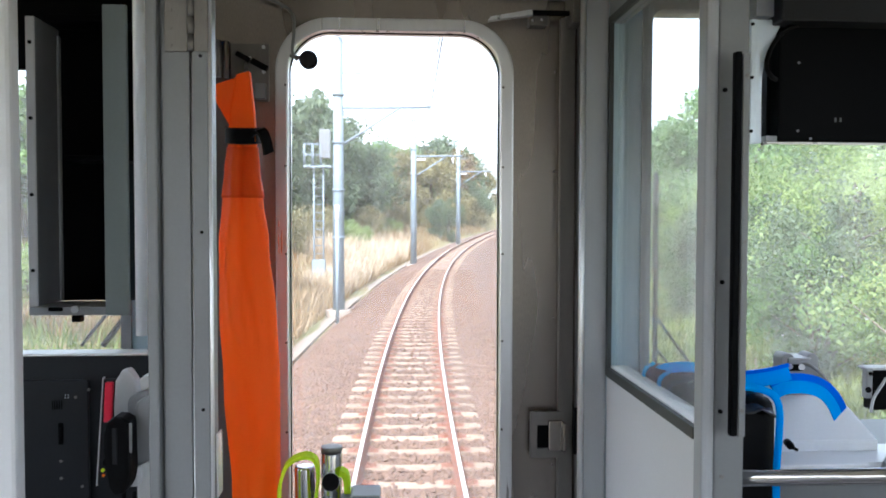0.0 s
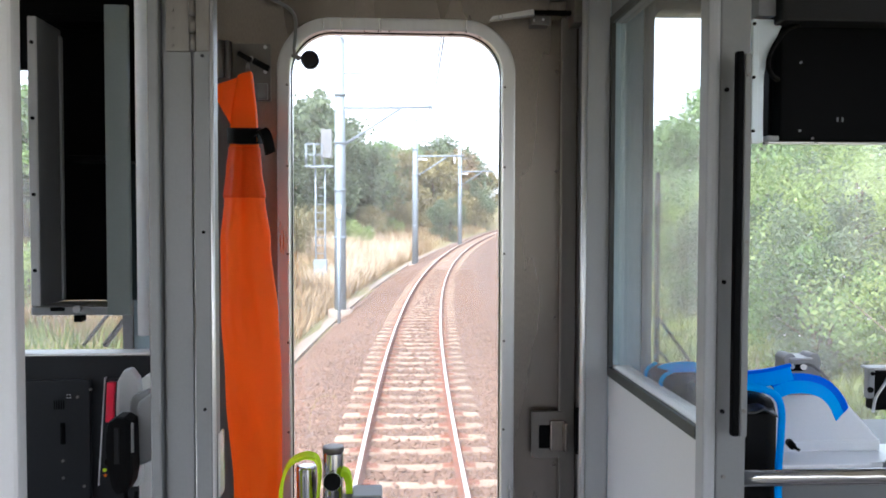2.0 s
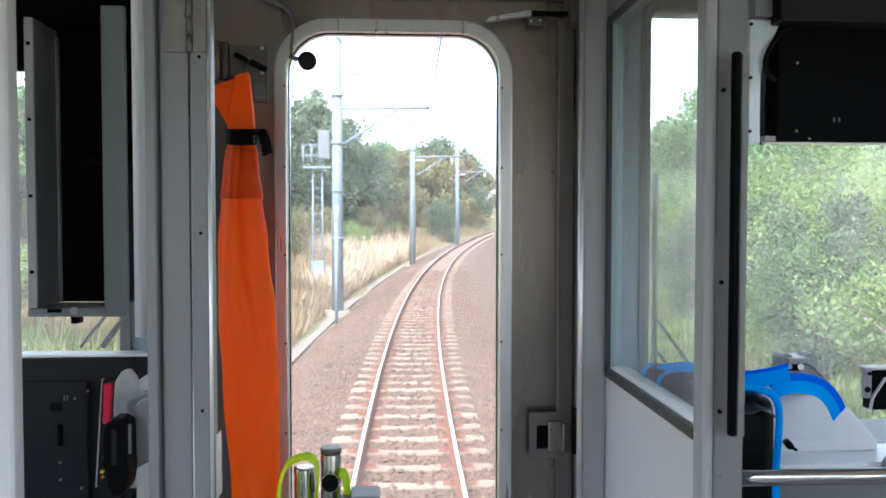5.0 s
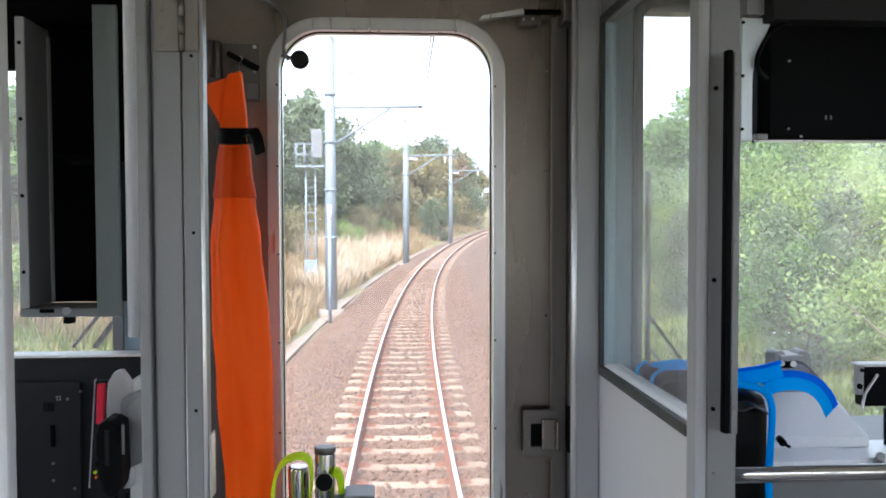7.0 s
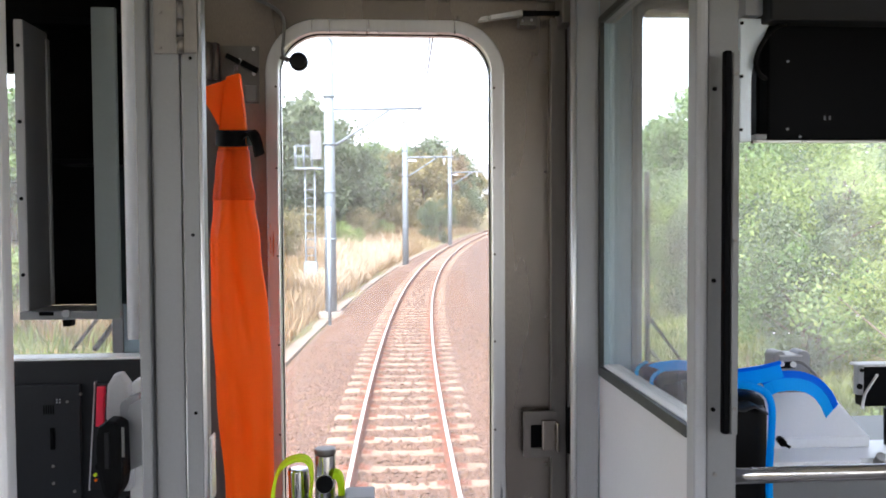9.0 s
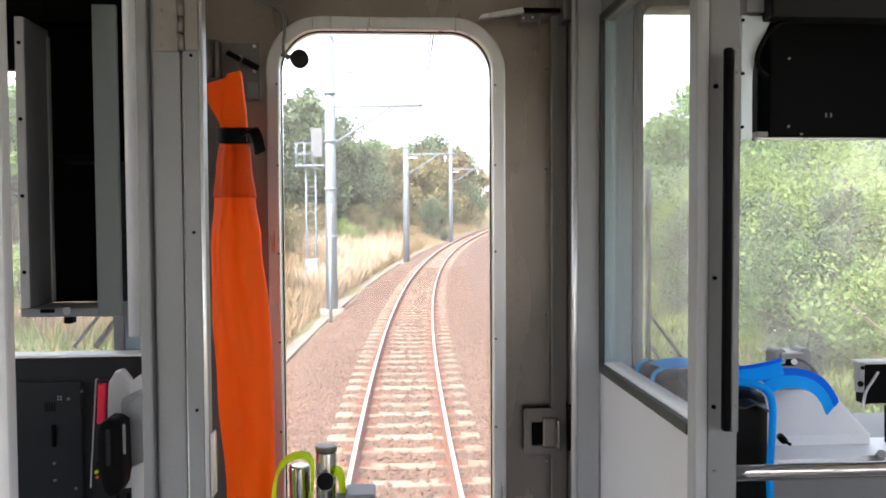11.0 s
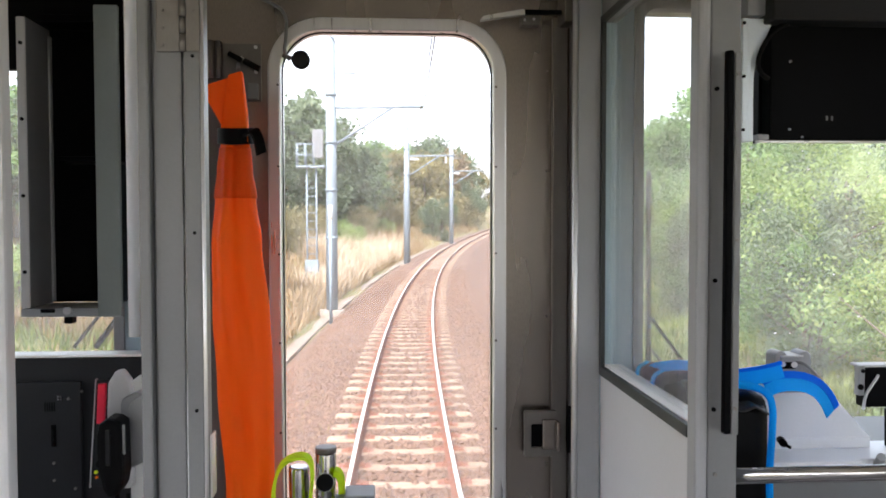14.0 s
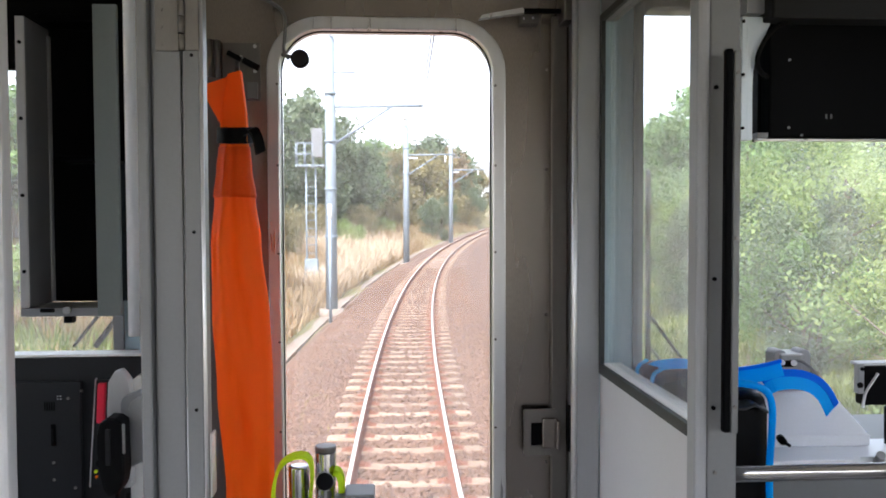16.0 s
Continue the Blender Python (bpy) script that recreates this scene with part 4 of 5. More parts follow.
def lathe(sections, n=56):
    """Soft folds round an upright line: (z, x middle, half width, half depth)."""
    bm = bmesh.new()
    rings = []
    for z, x, w, d in sections:
        r = []
        for k in range(n):
            a = math.tau * k / n
            c, s = math.cos(a), math.sin(a)
            crease = noise.noise((1.6 * c + z, 1.6 * s, z * 4.0)) * 0.32 + noise.noise((3.0 * c + 3 * z, 3.0 * s, z * 9 + 1.7 * c)) * 0.14
            turn = a - (4.25 + 0.25 * noise.noise((0.3, 7.1, z * 3.2)))
            crease += 0.20 * math.exp(-(turn / 0.16) ** 2) * (0.5 + noise.noise((4.4, 1.3, z * 4))) - 0.12 * math.exp(-((turn - 0.32) / 0.2) ** 2)
            flat = abs(s) ** 0.7 * (1 if s > 0 else -1)
            r.append(bm.verts.new((x + w * c * (1 + 0.12 * crease), FYc + d * flat * (1 + crease), z)))
        rings.append(r)
    for a, b in zip(rings, rings[1:]):
        for k in range(n):
            bm.faces.new((a[k], a[(k + 1) % n], b[(k + 1) % n], b[k]))
    bm.faces.new(rings[0][::-1])
    bm.faces.new(rings[-1])
    return bm


def flag_sections(rows):
    out = []
    for (z0, x0, w0, d0), (z1, x1, w1, d1) in zip(rows, rows[1:]):
        for k in range(9):
            t = k / 9
            s = t * t * (3 - 2 * t)
            out.append((z0 + (z1 - z0) * t, x0 + (x1 - x0) * s, w0 + (w1 - w0) * s, d0 + (d1 - d0) * s))
    return out + [rows[-1]]


part("cover_body", lathe(flag_sections([
    (1.8708, -0.2527, 0.043, 0.03), (2.0232, -0.2517, 0.0452, 0.035), (2.2285, -0.2601, 0.0527, 0.045),
    (2.3572, -0.2643, 0.0538, 0.045), (2.4958, -0.2717, 0.0463, 0.04), (2.5807, -0.2738, 0.0376, 0.03),
    (2.6442, -0.2748, 0.0301, 0.024), (2.6864, -0.2738, 0.0269, 0.02)])), ORANGE, flag, "orange vinyl sleeve", smooth=True)
# seam collar; its darker shading is in the brownish colour
part("cover_collar", lathe(flag_sections([(2.5786, -0.2738, 0.0393, 0.032), (2.6336, -0.2748, 0.0328, 0.027), (2.6738, -0.2738, 0.0296, 0.023)])), OCHRE, flag, "overlapped seam band, coloured brownish for its shade", smooth=True)
bm = bmesh.new()
top = [(-0.2989, 2.6812), (-0.2454, 2.6812), (-0.2485, 2.7391), (-0.257, 2.8168), (-0.2821, 2.8095), (-0.2947, 2.7391)]
prism(bm, top, 1.598, 1.622)
part("cover_top", bm, ORANGE, flag, "folded orange top", bevel=0.004)
bm = bmesh.new()
prism(bm, [(-0.294, 2.7117), (-0.2762, 2.8078), (-0.3324, 2.7838)], 1.604, 1.616)
for v in bm.verts:
    v.co.y += (v.co.x - -0.2762) * 0.35 + 0.004
part("cover_fold", bm, ORANGE, flag, "turned-over orange corner", bevel=0.002)
bm = bmesh.new()
sx, sz = -0.2727, 2.697
ribbon(bm, [(sx + 0.031 * math.cos(a), FYc + 0.03 * math.sin(a), sz + 0.004 * math.sin(a)) for a in [math.tau * k / 12 for k in range(13)]], (0, 0.0, 0.03), 0.007)
part("strap", bm, NYLON, flag, "black nylon strap")
bm = bmesh.new()
ribbon(bm, [(-0.246, 1.585, 2.696), (-0.233, 1.580, 2.706), (-0.224, 1.580, 2.688), (-0.220, 1.585, 2.661)], (0.014, 0.012, 0.008), 0.006)
part("strap_tail", bm, NYLON, flag, "black strap tail")
rods("hanging_hook", STEEL_DARK, flag, ((-0.267, 1.620, 2.813), (-0.295, 1.790, 2.862), 0.004))
flag.location.x = -0.007

# ---- folded ladder ends with a lime strap, standing at the door ----
lad = thing("folding_ladder", "folded aluminium ladder with a lime-green strap", "ladder")
rods("ladder_tube", CHROME, lad, ((-0.1164, 1.62, 1.153), (-0.1143, 1.62, 2.0877), 0.0198), n=24, bevel=0.002)
rods("tube_cap", STEEL_DARK, lad, ((-0.1143, 1.62, 2.0877 + 0.0003), (-0.1143, 1.62, 2.0997), 0.0208), n=24, bevel=0.003, label="grey tube cap")
rods("cross_tube", ALU, lad, ((-0.114, 1.585, 2.040), (-0.116, 1.610, 2.032), 0.0175), n=24, bevel=0.002)
rods("end_cap", BLACK_SOFT, lad, ((-0.113, 1.574, 2.043), (-0.114, 1.585, 2.040), 0.0165), n=24, bevel=0.003, label="black rubber end cap")
rods("ladder_tube", CHROME, lad, ((-0.1475, 1.60, 1.153), (-0.1642, 1.60, 2.0683), 0.0195), n=24, bevel=0.005)
bm = bmesh.new()
ribbon(bm, [(-0.208, 1.560, 2.005), (-0.206, 1.560, 2.050), (-0.192, 1.560, 2.087), (-0.161, 1.560, 2.101), (-0.138, 1.560, 2.094), (-0.134, 1.560, 2.061), (-0.141, 1.570, 2.005)], (0.0, 0.022, 0.004), 0.006)
part("strap", bm, LIME, lad, "lime-green webbing strap")
bm = bmesh.new()
ribbon(bm, [(-0.097, 1.600, 2.056), (-0.086, 1.600, 2.052), (-0.082, 1.600, 2.026), (-0.084, 1.600, 1.988)], (0.0, 0.02, 0.004), 0.012)
part("strap", bm, LIME, lad, "lime-green webbing strap")
block("ladder_foot", PAINT_DARK, lad, (-0.0761, -0.0191, 1.55, 1.62, 2.0015, 2.0232), (-0.095, -0.0318, 1.53, 1.60, 1.9929, 2.0145), bevel=0.004)
block("ladder_base", PAINT_DARK, lad, (-0.1684, -0.0318, 1.56, 1.74, FLOOR_Z + 0.001, FLOOR_Z + 0.04), (-0.0634, -0.0423, 1.56, 1.6, FLOOR_Z + 0.03, 2.0037))


# ---- the railway outside ----
def track_x(y):
    if y < 0:
        return 0.089
    far = max(0.0, y - 110)
    y = min(y, 110)
    return 0.089 + 0.00035 * y + 0.001265 * y * y - 5.6e-7 * y ** 3 + far * 0.258


def track_z(y):
    far = max(0.0, y - 110)
    y = max(0.0, min(y, 110))
    return -0.157 - 0.0035 * y + 0.000145 * y * y + far * 0.02


def ground_z(x, y):
    lat = x - track_x(y)
    a = abs(lat)
    z = track_z(y) - 0.72 + 0.12 * noise.noise((x * 0.15, y * 0.15, 0))
    if lat < -3:
        z += min(1.0, (a - 3) * 0.22) + min(12.0, max(0, a - 24) * 0.14)
    if lat > 3.4:
        z += min(0.5, (a - 3.4) * 0.12) + min(8, max(0, a - 22) * 0.10)
    return z


n = 110
line = [math.copysign((abs(k) / (n / 2)) ** 3 * 1500 + abs(k) * 0.55, k) for k in range(-n // 2, n // 2 + 1)]
verts, faces = [], []
for j in line:
    for i in line:
        y = j + 40
        x = i + track_x(max(-20, min(y, 160)))
        verts.append((x, y, ground_z(x, y)))
for j in range(n):
    for i in range(n):
        a = j * (n + 1) + i
        faces.append((a, a + 1, a + n + 2, a + n + 1))
g = quads("ground", verts, faces, GROUND)
for f in g.data.polygons:
    f.use_smooth = True
tagged(g, "dry grassy ground beside a railway line", "ground", kind="structure")


def sweep(bm, profile, y0, y1, step, lateral=0.0):
    """A profile of (sideways, up) along the track."""
    rows, y = [], y0
    while y <= y1 + 1e-6:
        rows.append([bm.verts.new((track_x(y) + lateral + px, y, track_z(y) + pz)) for px, pz in profile])
        y += step
    m = len(profile)
    for a, b in zip(rows, rows[1:]):
        for k in range(m):
            bm.faces.new((a[k], a[(k + 1) % m], b[(k + 1) % m], b[k]))
    bm.faces.new(rows[0])
    bm.faces.new(rows[-1][::-1])


bm = bmesh.new()
sweep(bm, [(-3.1, -0.95), (-2.75, -0.62), (-1.75, -0.225), (-1.2, -0.19), (-0.6, -0.188), (0.6, -0.188), (1.2, -0.19), (1.75, -0.225), (2.6, -0.5), (4.6, -0.64), (5.0, -1.1)], -20, 150, 2)
tagged(part("ballast_bed", bm, BALLAST), "brown rust-stained ballast bed of the railway", "ballast", kind="structure")

track = thing("railway_track", "single railway track with worn bright rails on concrete sleepers", "railway track")
for s in (-1, 1):
    c = s * 0.566
    bm = bmesh.new()
    sweep(bm, [(-0.06, -0.152), (0.06, -0.152), (0.06, -0.142), (0.010, -0.125), (0.010, -0.04), (0.032, -0.032), (0.032, -0.014), (0.024, -0.006), (-0.024, -0.006), (-0.032, -0.014), (-0.032, -0.032), (-0.010, -0.04), (-0.010, -0.125), (-0.06, -0.142)], -12, 150, 1.5, c)
    r = part("rail", bm, RUST, track, "rail with rusty flanks and a bright head")
    bm = bmesh.new()
    sweep(bm, [(-0.0235, -0.0055), (0.0235, -0.0055), (0.019, 0.0), (-0.019, 0.0)], -12, 150, 1.5, c)
    part("rail_head", bm, RAILTOP, r, "bright worn running surface")
bm = bmesh.new()
prism(bm, [(-1.0, -0.32), (-1.0, -0.17), (-0.95, -0.155), (-0.40, -0.155), (-0.25, -0.175), (0.25, -0.175), (0.40, -0.155), (0.95, -0.155), (1.0, -0.17), (1.0, -0.32)], -0.11, 0.11)
sl = part("sleeper", bm, SLEEPER, track, bevel=0.012)
me_sl = sl.data
bm = bmesh.new()
box(bm, -0.035, 0.035, -0.05, 0.05, -0.156, -0.128)
rod(bm, (0, 0, -0.13), (0, 0, -0.105), 0.014, n=8)
clip0 = part("rail_clip", bm, RUST, sl, bevel=0.006)
me_clip = clip0.data
bm = bmesh.new()
box(bm, -0.19, 0.19, -0.085, 0.085, -0.156, -0.149)
pad0 = part("tie_plate", bm, RUST, sl, bevel=0.002)
me_pad = pad0.data
bpy.data.objects.remove(pad0)
bpy.data.objects.remove(clip0)
bpy.data.objects.remove(sl)
y = 5.2
while y < 120:
    o = new("sleeper", me_sl)
    o.parent = track
    yaw = -math.atan2(track_x(y + 0.5) - track_x(y - 0.5), 1.0)
    o.matrix_basis = Matrix.Translation((track_x(y), y, track_z(y) + random.uniform(-0.012, 0.004))) @ Matrix.Rotation(yaw + random.uniform(-0.008, 0.008), 4, "Z")
    if y < 70:
        for c in (-0.566, 0.566):
            q = new("tie_plate", me_pad)
            q.parent = o
            q.matrix_basis = Matrix.Translation((c, 0, 0))
    if y < 24:
        for c in (-0.655, -0.477, 0.477, 0.655):
            q = new("rail_clip", me_clip)
            q.parent = o
            q.matrix_basis = Matrix.Translation((c, 0, 0))
    y += 0.64


# loose stones of the ballast
def stones(count, y0, y1, size):
    verts, faces = [], []
    for _ in range(count):
        y = y0 + (y1 - y0) * random.random() ** 1.6
        lat = random.uniform(-2.5, 2.5)
        if abs(abs(lat) - 0.566) < 0.09:
            continue
        top = -0.192 - max(0.0, abs(lat) - 1.2) * 0.064 if abs(lat) < 1.75 else -0.235 - (abs(lat) - 1.75) * 0.385
        near = (y - 5.2) / 0.64
        if abs(lat) < 1.0 and abs(near - round(near)) < 0.2 and random.random() < 0.85:
            continue
        if abs(lat) < 1.0:
            top += random.random() * 0.016
        r = size * random.uniform(0.6, 1.4)
        c = (track_x(y) + lat, y, track_z(y) + top + r * 0.2)
        k = len(verts)
        for d in ((1, 0, 0), (0, 1, 0), (-1, 0, 0), (0, -1, 0), (0, 0, 0.9), (0, 0, -0.6)):
            verts.append(tuple(c[i] + r * (d[i] + random.uniform(-0.35, 0.35)) for i in range(3)))
        faces += [(k, k + 1, k + 4), (k + 1, k + 2, k + 4), (k + 2, k + 3, k + 4), (k + 3, k, k + 4), (k + 1, k, k + 5), (k + 2, k + 1, k + 5), (k + 3, k + 2, k + 5), (k, k + 3, k + 5)]
    return verts, faces


tagged(quads("ballast_stones", *stones(34000, 5.5, 45, 0.032), STONES), "loose brown crushed stones of the ballast", "ballast", kind="stuff")

# concrete cable trough along the line
bm = bmesh.new()
sweep(bm, [(-0.17, -0.95), (0.17, -0.95), (0.17, -0.64), (-0.17, -0.64)], 4, 110, 2, -3.05)
tagged(part("cable_trough", bm, CONCRETE), "pale concrete cable trough beside the ballast", "cable trough", kind="structure")


# ---- overhead line masts ----
def mast(x, y, reach, group="masts along the track"):
    base = ground_z(x, y) - 0.1
    m = thing("catenary_mast", "pale grey overhead-line mast with a bracket arm", "mast", group=group)
    bm = bmesh.new()
    rod(bm, (x, y, base), (x, y, track_z(y) + 8.75), 0.2, 0.16, 14)
    part("pole", bm, MAST, m)
    rods("footing", CONCRETE, m, ((x, y, base), (x, y, base + 0.45), 0.42), n=12)
    za = track_z(y) + 6.4
    rods("arm", MAST, m, ((x, y, za), (x + reach, y, za + 0.05), 0.055), n=8)
    rods("brace", MAST, m, ((x, y, za - 1.33), (x + reach * 0.66, y, za), 0.045), n=8)
    rods("insulator", WHITE, m, ((x + reach * 0.8, y, za - 0.06), (x + reach * 0.8, y, za - 0.45), 0.06), ((x + 0.2, y, za - 0.2), (x + 0.75, y, za - 0.2), 0.06), n=8)
    rods("cross_arm", MAST, m, ((x - 0.1, y, za + 1.15), (x + 0.85, y, za + 1.15), 0.03), n=8)
    for k in range(4):
        rods("band", MAST, m, ((x, y, za - 4.4 + k * 1.6), (x, y, za - 4.32 + k * 1.6), 0.215), n=14)
    return za


spots = [(-1.760, 28.5, 3.1), (1.441, 53, 3.1), (6.123, 76, 3.1)]
for x, y, r in spots:
    mast(x, y, r)


def wire(name, pts, r, label):
    bm = bmesh.new()
    for a, b in zip(pts, pts[1:]):
        a, b = Vector(a), Vector(b)
        q = [a.lerp(b, t / 6) + Vector((0, 0, -0.35 * (1 - (2 * t / 6 - 1) ** 2))) for t in range(7)]
        for u, v in zip(q, q[1:]):
            rod(bm, u, v, r, n=5)
    tagged(part(name, bm, WIRE), label, "wire")


wire("contact_wire", [(0.0, -14, 5.2)] + [(track_x(y), y, track_z(y) + 5.2) for x, y, r in spots] + [(track_x(120), 120, track_z(120) + 5.2)], 0.012, "thin overhead contact wire above the track")
wire("messenger_wire", [(0.1, -14, 6.1)] + [(track_x(y) + 0.1, y, track_z(y) + 6.1) for x, y, r in spots] + [(track_x(120), 120, track_z(120) + 6.1)], 0.014, "messenger wire carrying the overhead line")
wire("feeder_wire", [(-4.26, -14, 7.6), (-1.06, 28.5, 7.7), (2.14, 53, 7.8), (6.82, 76, 8.1), (track_x(120) - 2, 120, 8.8)], 0.014, "dark feeder cable between the masts")

# relay box and ladder post beside the line
sig = thing("signal_post", "slim grey ladder post with a platform", "signal post")
sx0, sy0 = -3.060, 36
bz = ground_z(sx0, sy0)
rods("ladder_rail", MAST, sig, ((sx0 - 0.2, sy0, bz), (sx0 - 0.2, sy0, 4.7), 0.035), ((sx0 + 0.2, sy0, bz), (sx0 + 0.2, sy0, 4.7), 0.035), n=8)
rods("rung", MAST, sig, *[((sx0 - 0.2, sy0, bz + 0.4 + k * 0.35), (sx0 + 0.2, sy0, bz + 0.4 + k * 0.35), 0.02) for k in range(12)], n=6)
block("platform", MAST, sig, (sx0 - 0.62, sx0 + 0.56, sy0 - 0.3, sy0 + 0.3, 4.7, 4.78))
rods("railing", MAST, sig, *[((sx0 + u, sy0 + v, 4.78), (sx0 + u, sy0 + v, 5.7), 0.022) for u in (-0.6, -0.25, 0.1) for v in (-0.28, 0.28)], n=6)
rods("railing", MAST, sig, *[((sx0 - 0.6, sy0 + v, 5.7 - h), (sx0 + 0.1, sy0 + v, 5.7 - h), 0.02) for h in (0.0, 0.45) for v in (-0.28, 0.28)], n=6)
block("lamp_housing", PAINT_DARK, sig, (sx0 + 0.05, sx0 + 0.5, sy0 - 0.25, sy0 + 0.2, 5.1, 6.3), bevel=0.03, label="grey signal lamp housing")
block("relay_case", MAST, sig, (sx0 - 0.28, sx0 + 0.28, sy0 - 0.2, sy0 + 0.2, bz - 0.1, bz + 1.2), bevel=0.02, label="grey relay case")
mp = thing("marker_post", "grey trackside marker post with a white head", "post")
mx, my = -1.6463, 26
mz = ground_z(mx, my)
rods("post_tube", MAST, mp, ((mx, my, mz - 0.1), (mx, my, 2.5), 0.055), n=10)
rods("post_head", WHITE, mp, ((mx, my, 2.5), (mx, my, 2.95), 0.06), n=10)


# ---- wooded hills in the distance, haze painted into their colour ----
verts, faces = [], []
cols, rows_n = 90, 9
for j in range(rows_n):
    for i in range(cols):
        x = -330 + 860 * i / (cols - 1)
        up = math.sin(math.pi * 0.5 * j / (rows_n - 1))
        crest = 34 + 16 * noise.noise((x * 0.008, 3.1, 0)) + 5 * noise.noise((x * 0.05, 9.7, 0)) + 2.2 * noise.noise((x * 0.2, 1.7, 0))
        verts.append((x, 330 + 16 * j + 14 * noise.noise((x * 0.02, j * 0.5, 4)), crest * up - 3 + 2.0 * noise.noise((x * 0.13, j * 1.3, 8))))
for j in range(rows_n - 1):
    for i in range(cols - 1):
        a = j * cols + i
        faces.append((a, a + 1, a + cols + 1, a + cols))
tagged(quads("hill", verts, faces, HILL), "wooded hills on the horizon, coloured grey-green for haze", "hill", kind="structure")


# ---- trees, bushes and grass ----
def leaves(rng, centres, radii, count, size):
    """Small pointed leaves in uneven clumps."""
    idx = rng.integers(0, len(centres), count)
    d = rng.normal(size=(count, 3))
    d /= np.linalg.norm(d, axis=1)[:, None]
    rr = rng.random(count) ** 0.45
    p = centres[idx] + d * (radii[idx] * rr)[:, None]
    u = rng.normal(size=(count, 3))
    u /= np.linalg.norm(u, axis=1)[:, None]
    v = np.cross(u, rng.normal(size=(count, 3)))
    v /= np.linalg.norm(v, axis=1)[:, None]
    s = size * (0.55 + 0.9 * rng.random(count))[:, None]
    leaf = np.stack([p - u * s - v * s * 0.5, p - u * s * 0.5 + v * s * 0.62, p + u * s * 1.15], axis=1).reshape(-1, 3)
    return leaf, [(k, k + 1, k + 2) for k in range(0, 3 * count, 3)]


def tree(name, label, category, seed, height, width, leaf_mat, count, size, low=0.25, bare=False):
    rng = np.random.default_rng(seed)
    t = thing(name, label, category, group="trees and bushes beside the line")
    bm = bmesh.new()
    tips = []
    lean = rng.normal(size=2) * 0.04 * height
    top = Vector((lean[0], lean[1], height * 0.72))
    rod(bm, (0, 0, -0.3), top * 0.5, height * 0.022, height * 0.014, 8)
    rod(bm, top * 0.5, top, height * 0.014, height * 0.006, 8)
    limbs = 11 if not bare else 26
    for k in range(limbs):
        h = height * (low + (0.72 - low) * k / limbs)
        a = k * 2.4 + rng.random()
        reach = width * 0.5 * (0.45 + 0.5 * rng.random()) * (1.1 - 0.5 * k / limbs)
        s = top * (h / top.z)
        e = s + Vector((math.cos(a) * reach, math.sin(a) * reach, reach * (0.35 + 0.6 * rng.random())))
        rod(bm, s, e, height * 0.007, height * 0.002, 5)
        tips.append(e)
        if bare:
            for _ in range(4):
                b = s.lerp(e, 0.4 + 0.5 * rng.random())
                rod(bm, b, b + Vector(tuple(rng.normal(size=3) * width * 0.10 + np.array((0, 0, width * 0.09)))), height * 0.003, height * 0.001, 4)
    part("trunk", bm, BARK, t, "grey-brown trunk and limbs")
    cen = [tuple(e) for e in tips] + [(top.x, top.y, height * 0.85)]
    for _ in range(16):
        a, h = rng.random() * math.tau, low + (0.92 - low) * rng.random()
        r = width * 0.42 * math.sin(min(1, (h - low + 0.12) / (1 - low)) * math.pi * 0.85) * (0.5 + 0.5 * rng.random())
        cen.append((math.cos(a) * r + top.x * h, math.sin(a) * r + top.y * h, height * h))
    cen = np.array(cen)
    rad = width * (0.10 + 0.09 * rng.random(len(cen)))
    v, f = leaves(rng, cen, rad, count, size)
    v[:, 2] = np.maximum(v[:, 2], 0.02)
    quads("crown", v.tolist(), f, leaf_mat, t)
    return t


def plant(src, x, y, turn, s):
    return copy_thing(src, Matrix.Translation((x, y, ground_z(x, y) - 0.1)) @ Matrix.Rotation(turn, 4, "Z") @ Matrix.Scale(s, 4))


KINDS = {
    "dark": tree("tree", "dark evergreen tree beside the railway", "tree", 11, 10.5, 7.5, LEAF_DARK, 5000, 0.195),
    "dark2": tree("tree", "broad dark evergreen tree on the bank", "tree", 12, 9.0, 8.5, LEAF_DARK, 5000, 0.195),
    "mid": tree("tree", "green leafy tree beside the railway", "tree", 13, 8.5, 7.0, LEAF_MID, 6500, 0.16),
    "dry": tree("tree", "bare brown autumn tree with few leaves", "tree", 14, 9.0, 6.5, LEAF_DRY, 5500, 0.15, 0.15, True),
    "dry2": tree("tree", "olive-brown autumn tree on the bank", "tree", 24, 8.0, 7.0, LEAF_OLIVE, 6500, 0.16, 0.1),
    "fine": tree("tree", "light green leafy tree behind the thicket", "tree", 31, 8.0, 7.5, LEAF_MID, 9000, 0.115, 0.1),
    "bush": tree("bush", "dense green bush beside the line", "bush", 15, 3.4, 4.6, LEAF_MID, 9800, 0.047, 0.05),
    "bamboo": tree("bush", "yellow-green bamboo thicket beside the line", "bush", 16, 5.6, 4.8, LEAF_YELLOW, 10000, 0.053, 0.05),
    "deep": tree("bush", "dark green evergreen bush in the thicket", "bush", 19, 5.0, 4.4, LEAF_DARK, 9500, 0.058, 0.05),
    "scrub": tree("bush", "olive-brown scrub bush in dry grass", "bush", 23, 3.0, 4.0, LEAF_OLIVE, 5500, 0.075, 0.03),
    "shrub": tree("bush", "low olive-green shrub in dry grass", "bush", 17, 2.2, 3.6, LEAF_YELLOW, 5000, 0.075, 0.03),
}
for k, src in enumerate(KINDS.values()):
    x, y = -30.0 - 9 * k, -40.0
    src.matrix_basis = Matrix.Translation((x, y, ground_z(x, y)))

rt = random.Random(5)
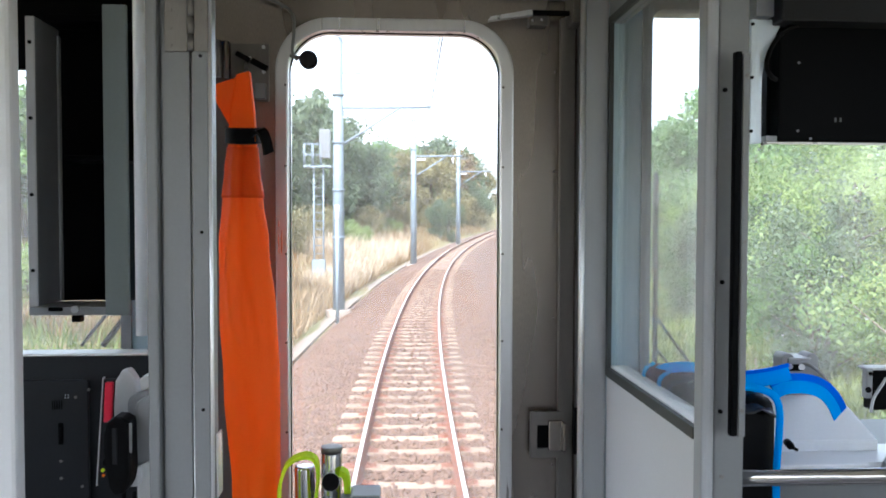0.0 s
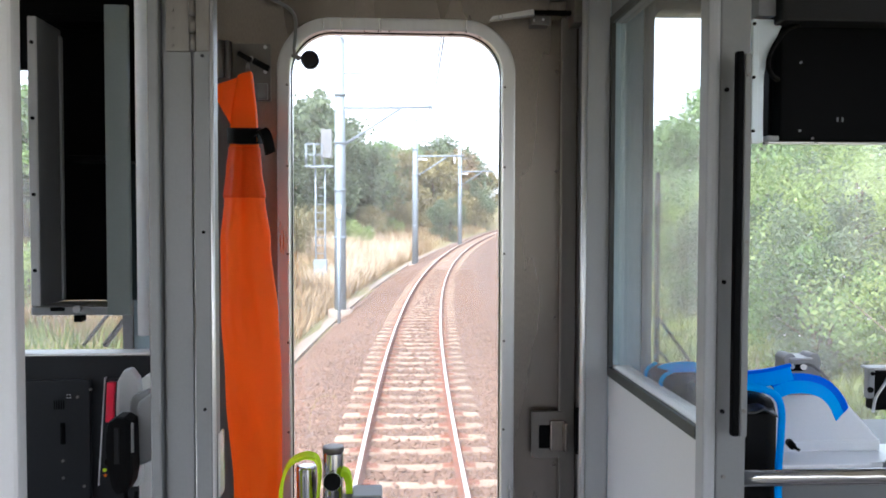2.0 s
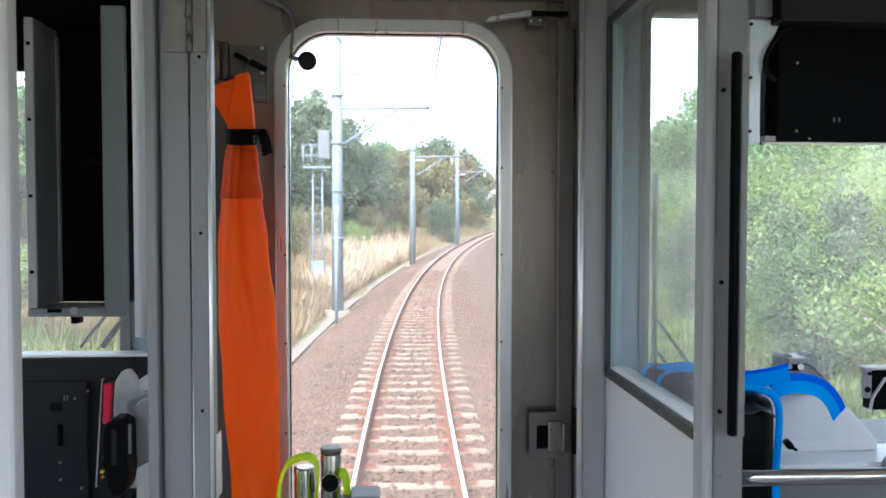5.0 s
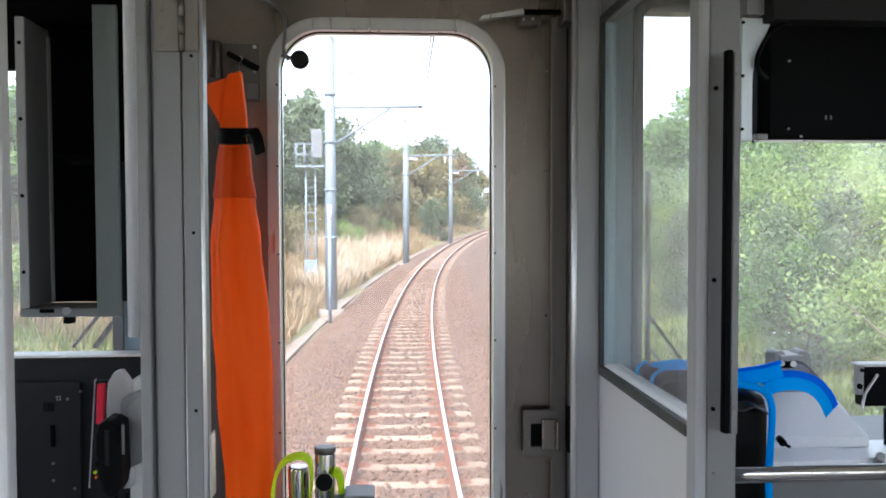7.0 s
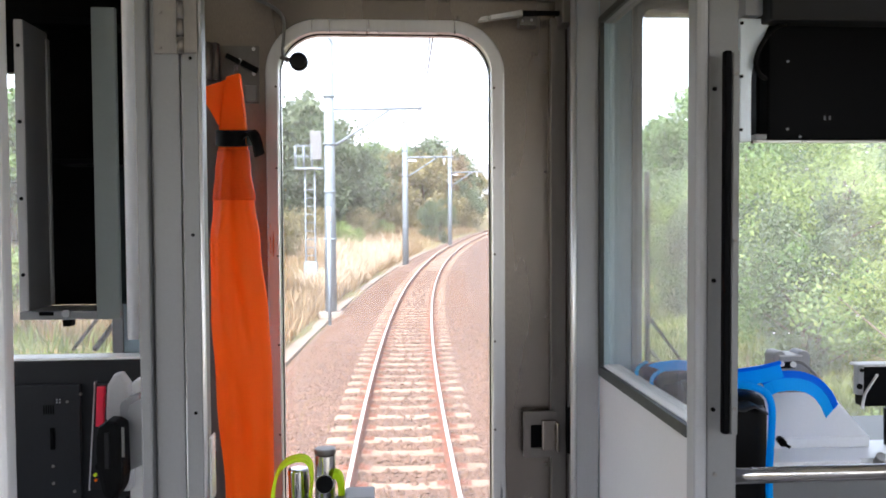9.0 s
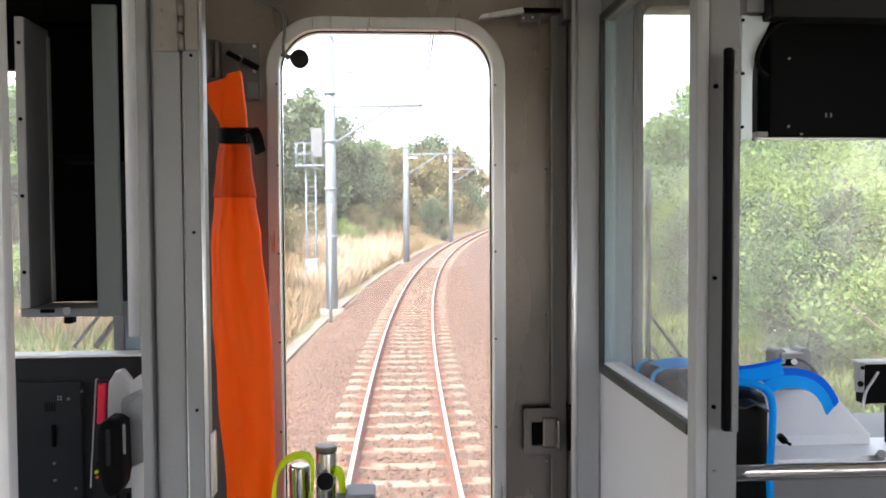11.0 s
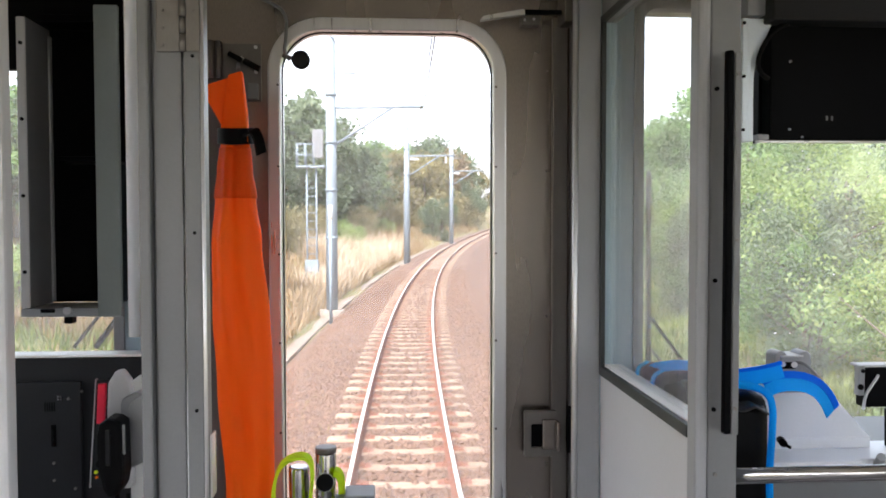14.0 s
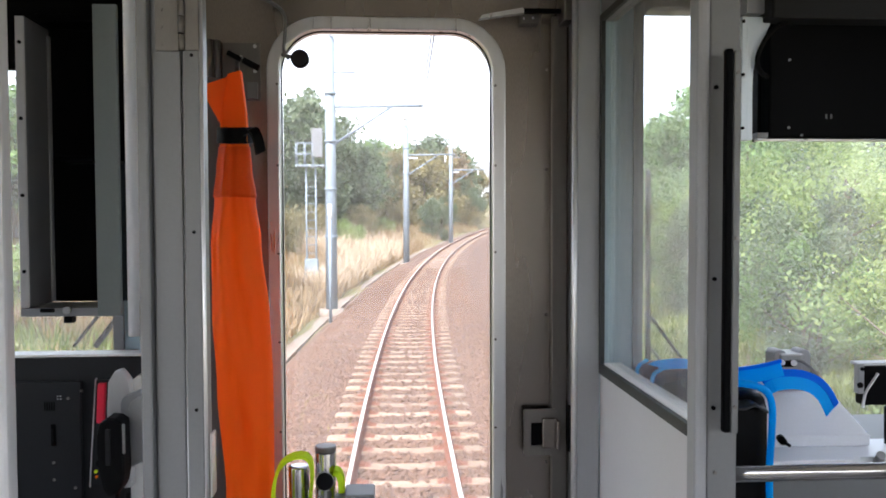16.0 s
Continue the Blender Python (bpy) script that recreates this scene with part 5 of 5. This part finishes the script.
# wood on the outer side of the curve
for k in range(70):
    y = 40 + 110 * rt.random()
    lat = -(11 + 22 * rt.random() + max(0, 60 - y) * 0.10)
    plant(KINDS[rt.choice(["dark", "dark2", "dark", "dark2", "mid", "dry2", "dry"])], track_x(y) + lat, y, rt.random() * 6.3, rt.uniform(1.0, 1.4))
for k in range(20):
    y = 20 + 90 * rt.random()
    plant(KINDS[rt.choice(["scrub", "shrub", "scrub"])], track_x(y) - rt.uniform(6.5, 11), y, rt.random() * 6.3, rt.uniform(0.6, 1.05))
# wood closing the far end of the curve
for k in range(60):
    y = 105 + 55 * rt.random()
    x = track_x(y) + rt.uniform(-38, -5)
    plant(KINDS[rt.choice(["dark", "dry2", "dry", "dry2", "dry"])], x, y, rt.random() * 6.3, rt.uniform(0.95, 1.3))
for k in range(40):
    y = 88 + 40 * rt.random()
    plant(KINDS[rt.choice(["scrub", "scrub", "shrub", "deep"])], track_x(y) + rt.uniform(-26, -3.6), y, rt.random() * 6.3, rt.uniform(0.9, 1.5))
# thicket on the inner side of the curve
for k in range(40):
    y = 10 + 42 * rt.random()
    lat = 8.6 + 7 * rt.random() + max(0, y - 40) * 0.12
    plant(KINDS[rt.choice(["bamboo", "bush", "deep", "bamboo"])], track_x(y) + lat, y, rt.random() * 6.3, rt.uniform(0.75, 1.15))
for k in range(22):
    y = 20 + 44 * rt.random()
    plant(KINDS["fine"], track_x(y) + 13 + 12 * rt.random(), y, rt.random() * 6.3, rt.uniform(0.8, 1.15))
for k in range(20):
    y = 10 + 16 * rt.random()
    plant(KINDS[rt.choice(["bush", "bamboo", "deep"])], track_x(y) + 7.2 + 4.5 * rt.random(), y, rt.random() * 6.3, rt.uniform(0.55, 0.85))
for k in range(16):
    y = 38 + 24 * rt.random()
    plant(KINDS["fine"], track_x(y) + 13.5 + 9 * rt.random(), y, rt.random() * 6.3, rt.uniform(1.05, 1.35))
for k in range(22):
    y = 62 + 48 * rt.random()
    plant(KINDS[rt.choice(["scrub", "shrub"])], track_x(y) + 5.5 + 8 * rt.random(), y, rt.random() * 6.3, rt.uniform(0.5, 0.95))
# greenery seen past the cab's other windscreen
for k in range(15):
    y = 9 + 26 * rt.random()
    plant(KINDS[rt.choice(["bush", "bamboo", "shrub"])], -(5.5 + 0.32 * y + 7 * rt.random()), y, rt.random() * 6.3, rt.uniform(0.7, 1.1))


def grass(name, label, mat, count, y0, y1, l0, l1, tall, seed):
    rng = np.random.default_rng(seed)
    verts, faces = [], []
    for k in range(count):
        y = y0 + (y1 - y0) * rng.random() ** 1.4
        lat = l0 + (l1 - l0) * rng.random()
        x = track_x(y) + lat
        z = ground_z(x, y) - 0.03
        patch = 0.55 + 0.9 * max(0, noise.noise((x * 0.35, y * 0.25, seed)) + 0.35)
        h = tall * patch * (0.5 + 0.7 * rng.random())
        a = rng.random() * 6.283
        w = 0.012 + 0.014 * rng.random()
        bx, by = math.cos(a), math.sin(a)
        ln = (rng.normal() * 0.3 * h, rng.normal() * 0.3 * h)
        i = len(verts)
        verts += [(x - bx * w, y - by * w, z), (x + bx * w, y + by * w, z), (x + ln[0] * 0.4 + bx * w * 0.8, y + ln[1] * 0.4 + by * w * 0.8, z + h * 0.6),
                  (x + ln[0] * 0.4 - bx * w * 0.8, y + ln[1] * 0.4 - by * w * 0.8, z + h * 0.6), (x + ln[0], y + ln[1], z + h)]
        faces += [(i, i + 1, i + 2, i + 3), (i + 3, i + 2, i + 4)]
    tagged(quads(name, verts, faces, mat), label, "grass", kind="stuff")


grass("dry_grass", "tall straw-coloured dry grass beside the ballast", STRAW, 34000, 18, 75, -9.5, -3.3, 0.8, 3)
grass("pampas_grass", "tall pale feathery grass on the bank", PALE, 3500, 46, 66, -7.5, -3.4, 1.5, 9)
grass("plume_grass", "pale plumes of dry grass by the ballast", PALE, 1600, 34, 50, -5.0, -3.4, 1.1, 12)
grass("green_grass", "green grass at the edge of the line", GRASS, 22000, 10, 60, -16, -4, 0.4, 4)
grass("verge_grass", "short mixed grass on the verge", GRASS, 16000, 12, 60, 4.4, 9, 0.32, 6)
grass("bank_grass", "dry straw grass on the inner bank of the curve", STRAW, 9000, 42, 112, 4.0, 13, 0.75, 15)
grass("far_grass", "dry straw grass at the far end of the curve", STRAW, 7000, 68, 120, -13, -3.4, 0.8, 21)
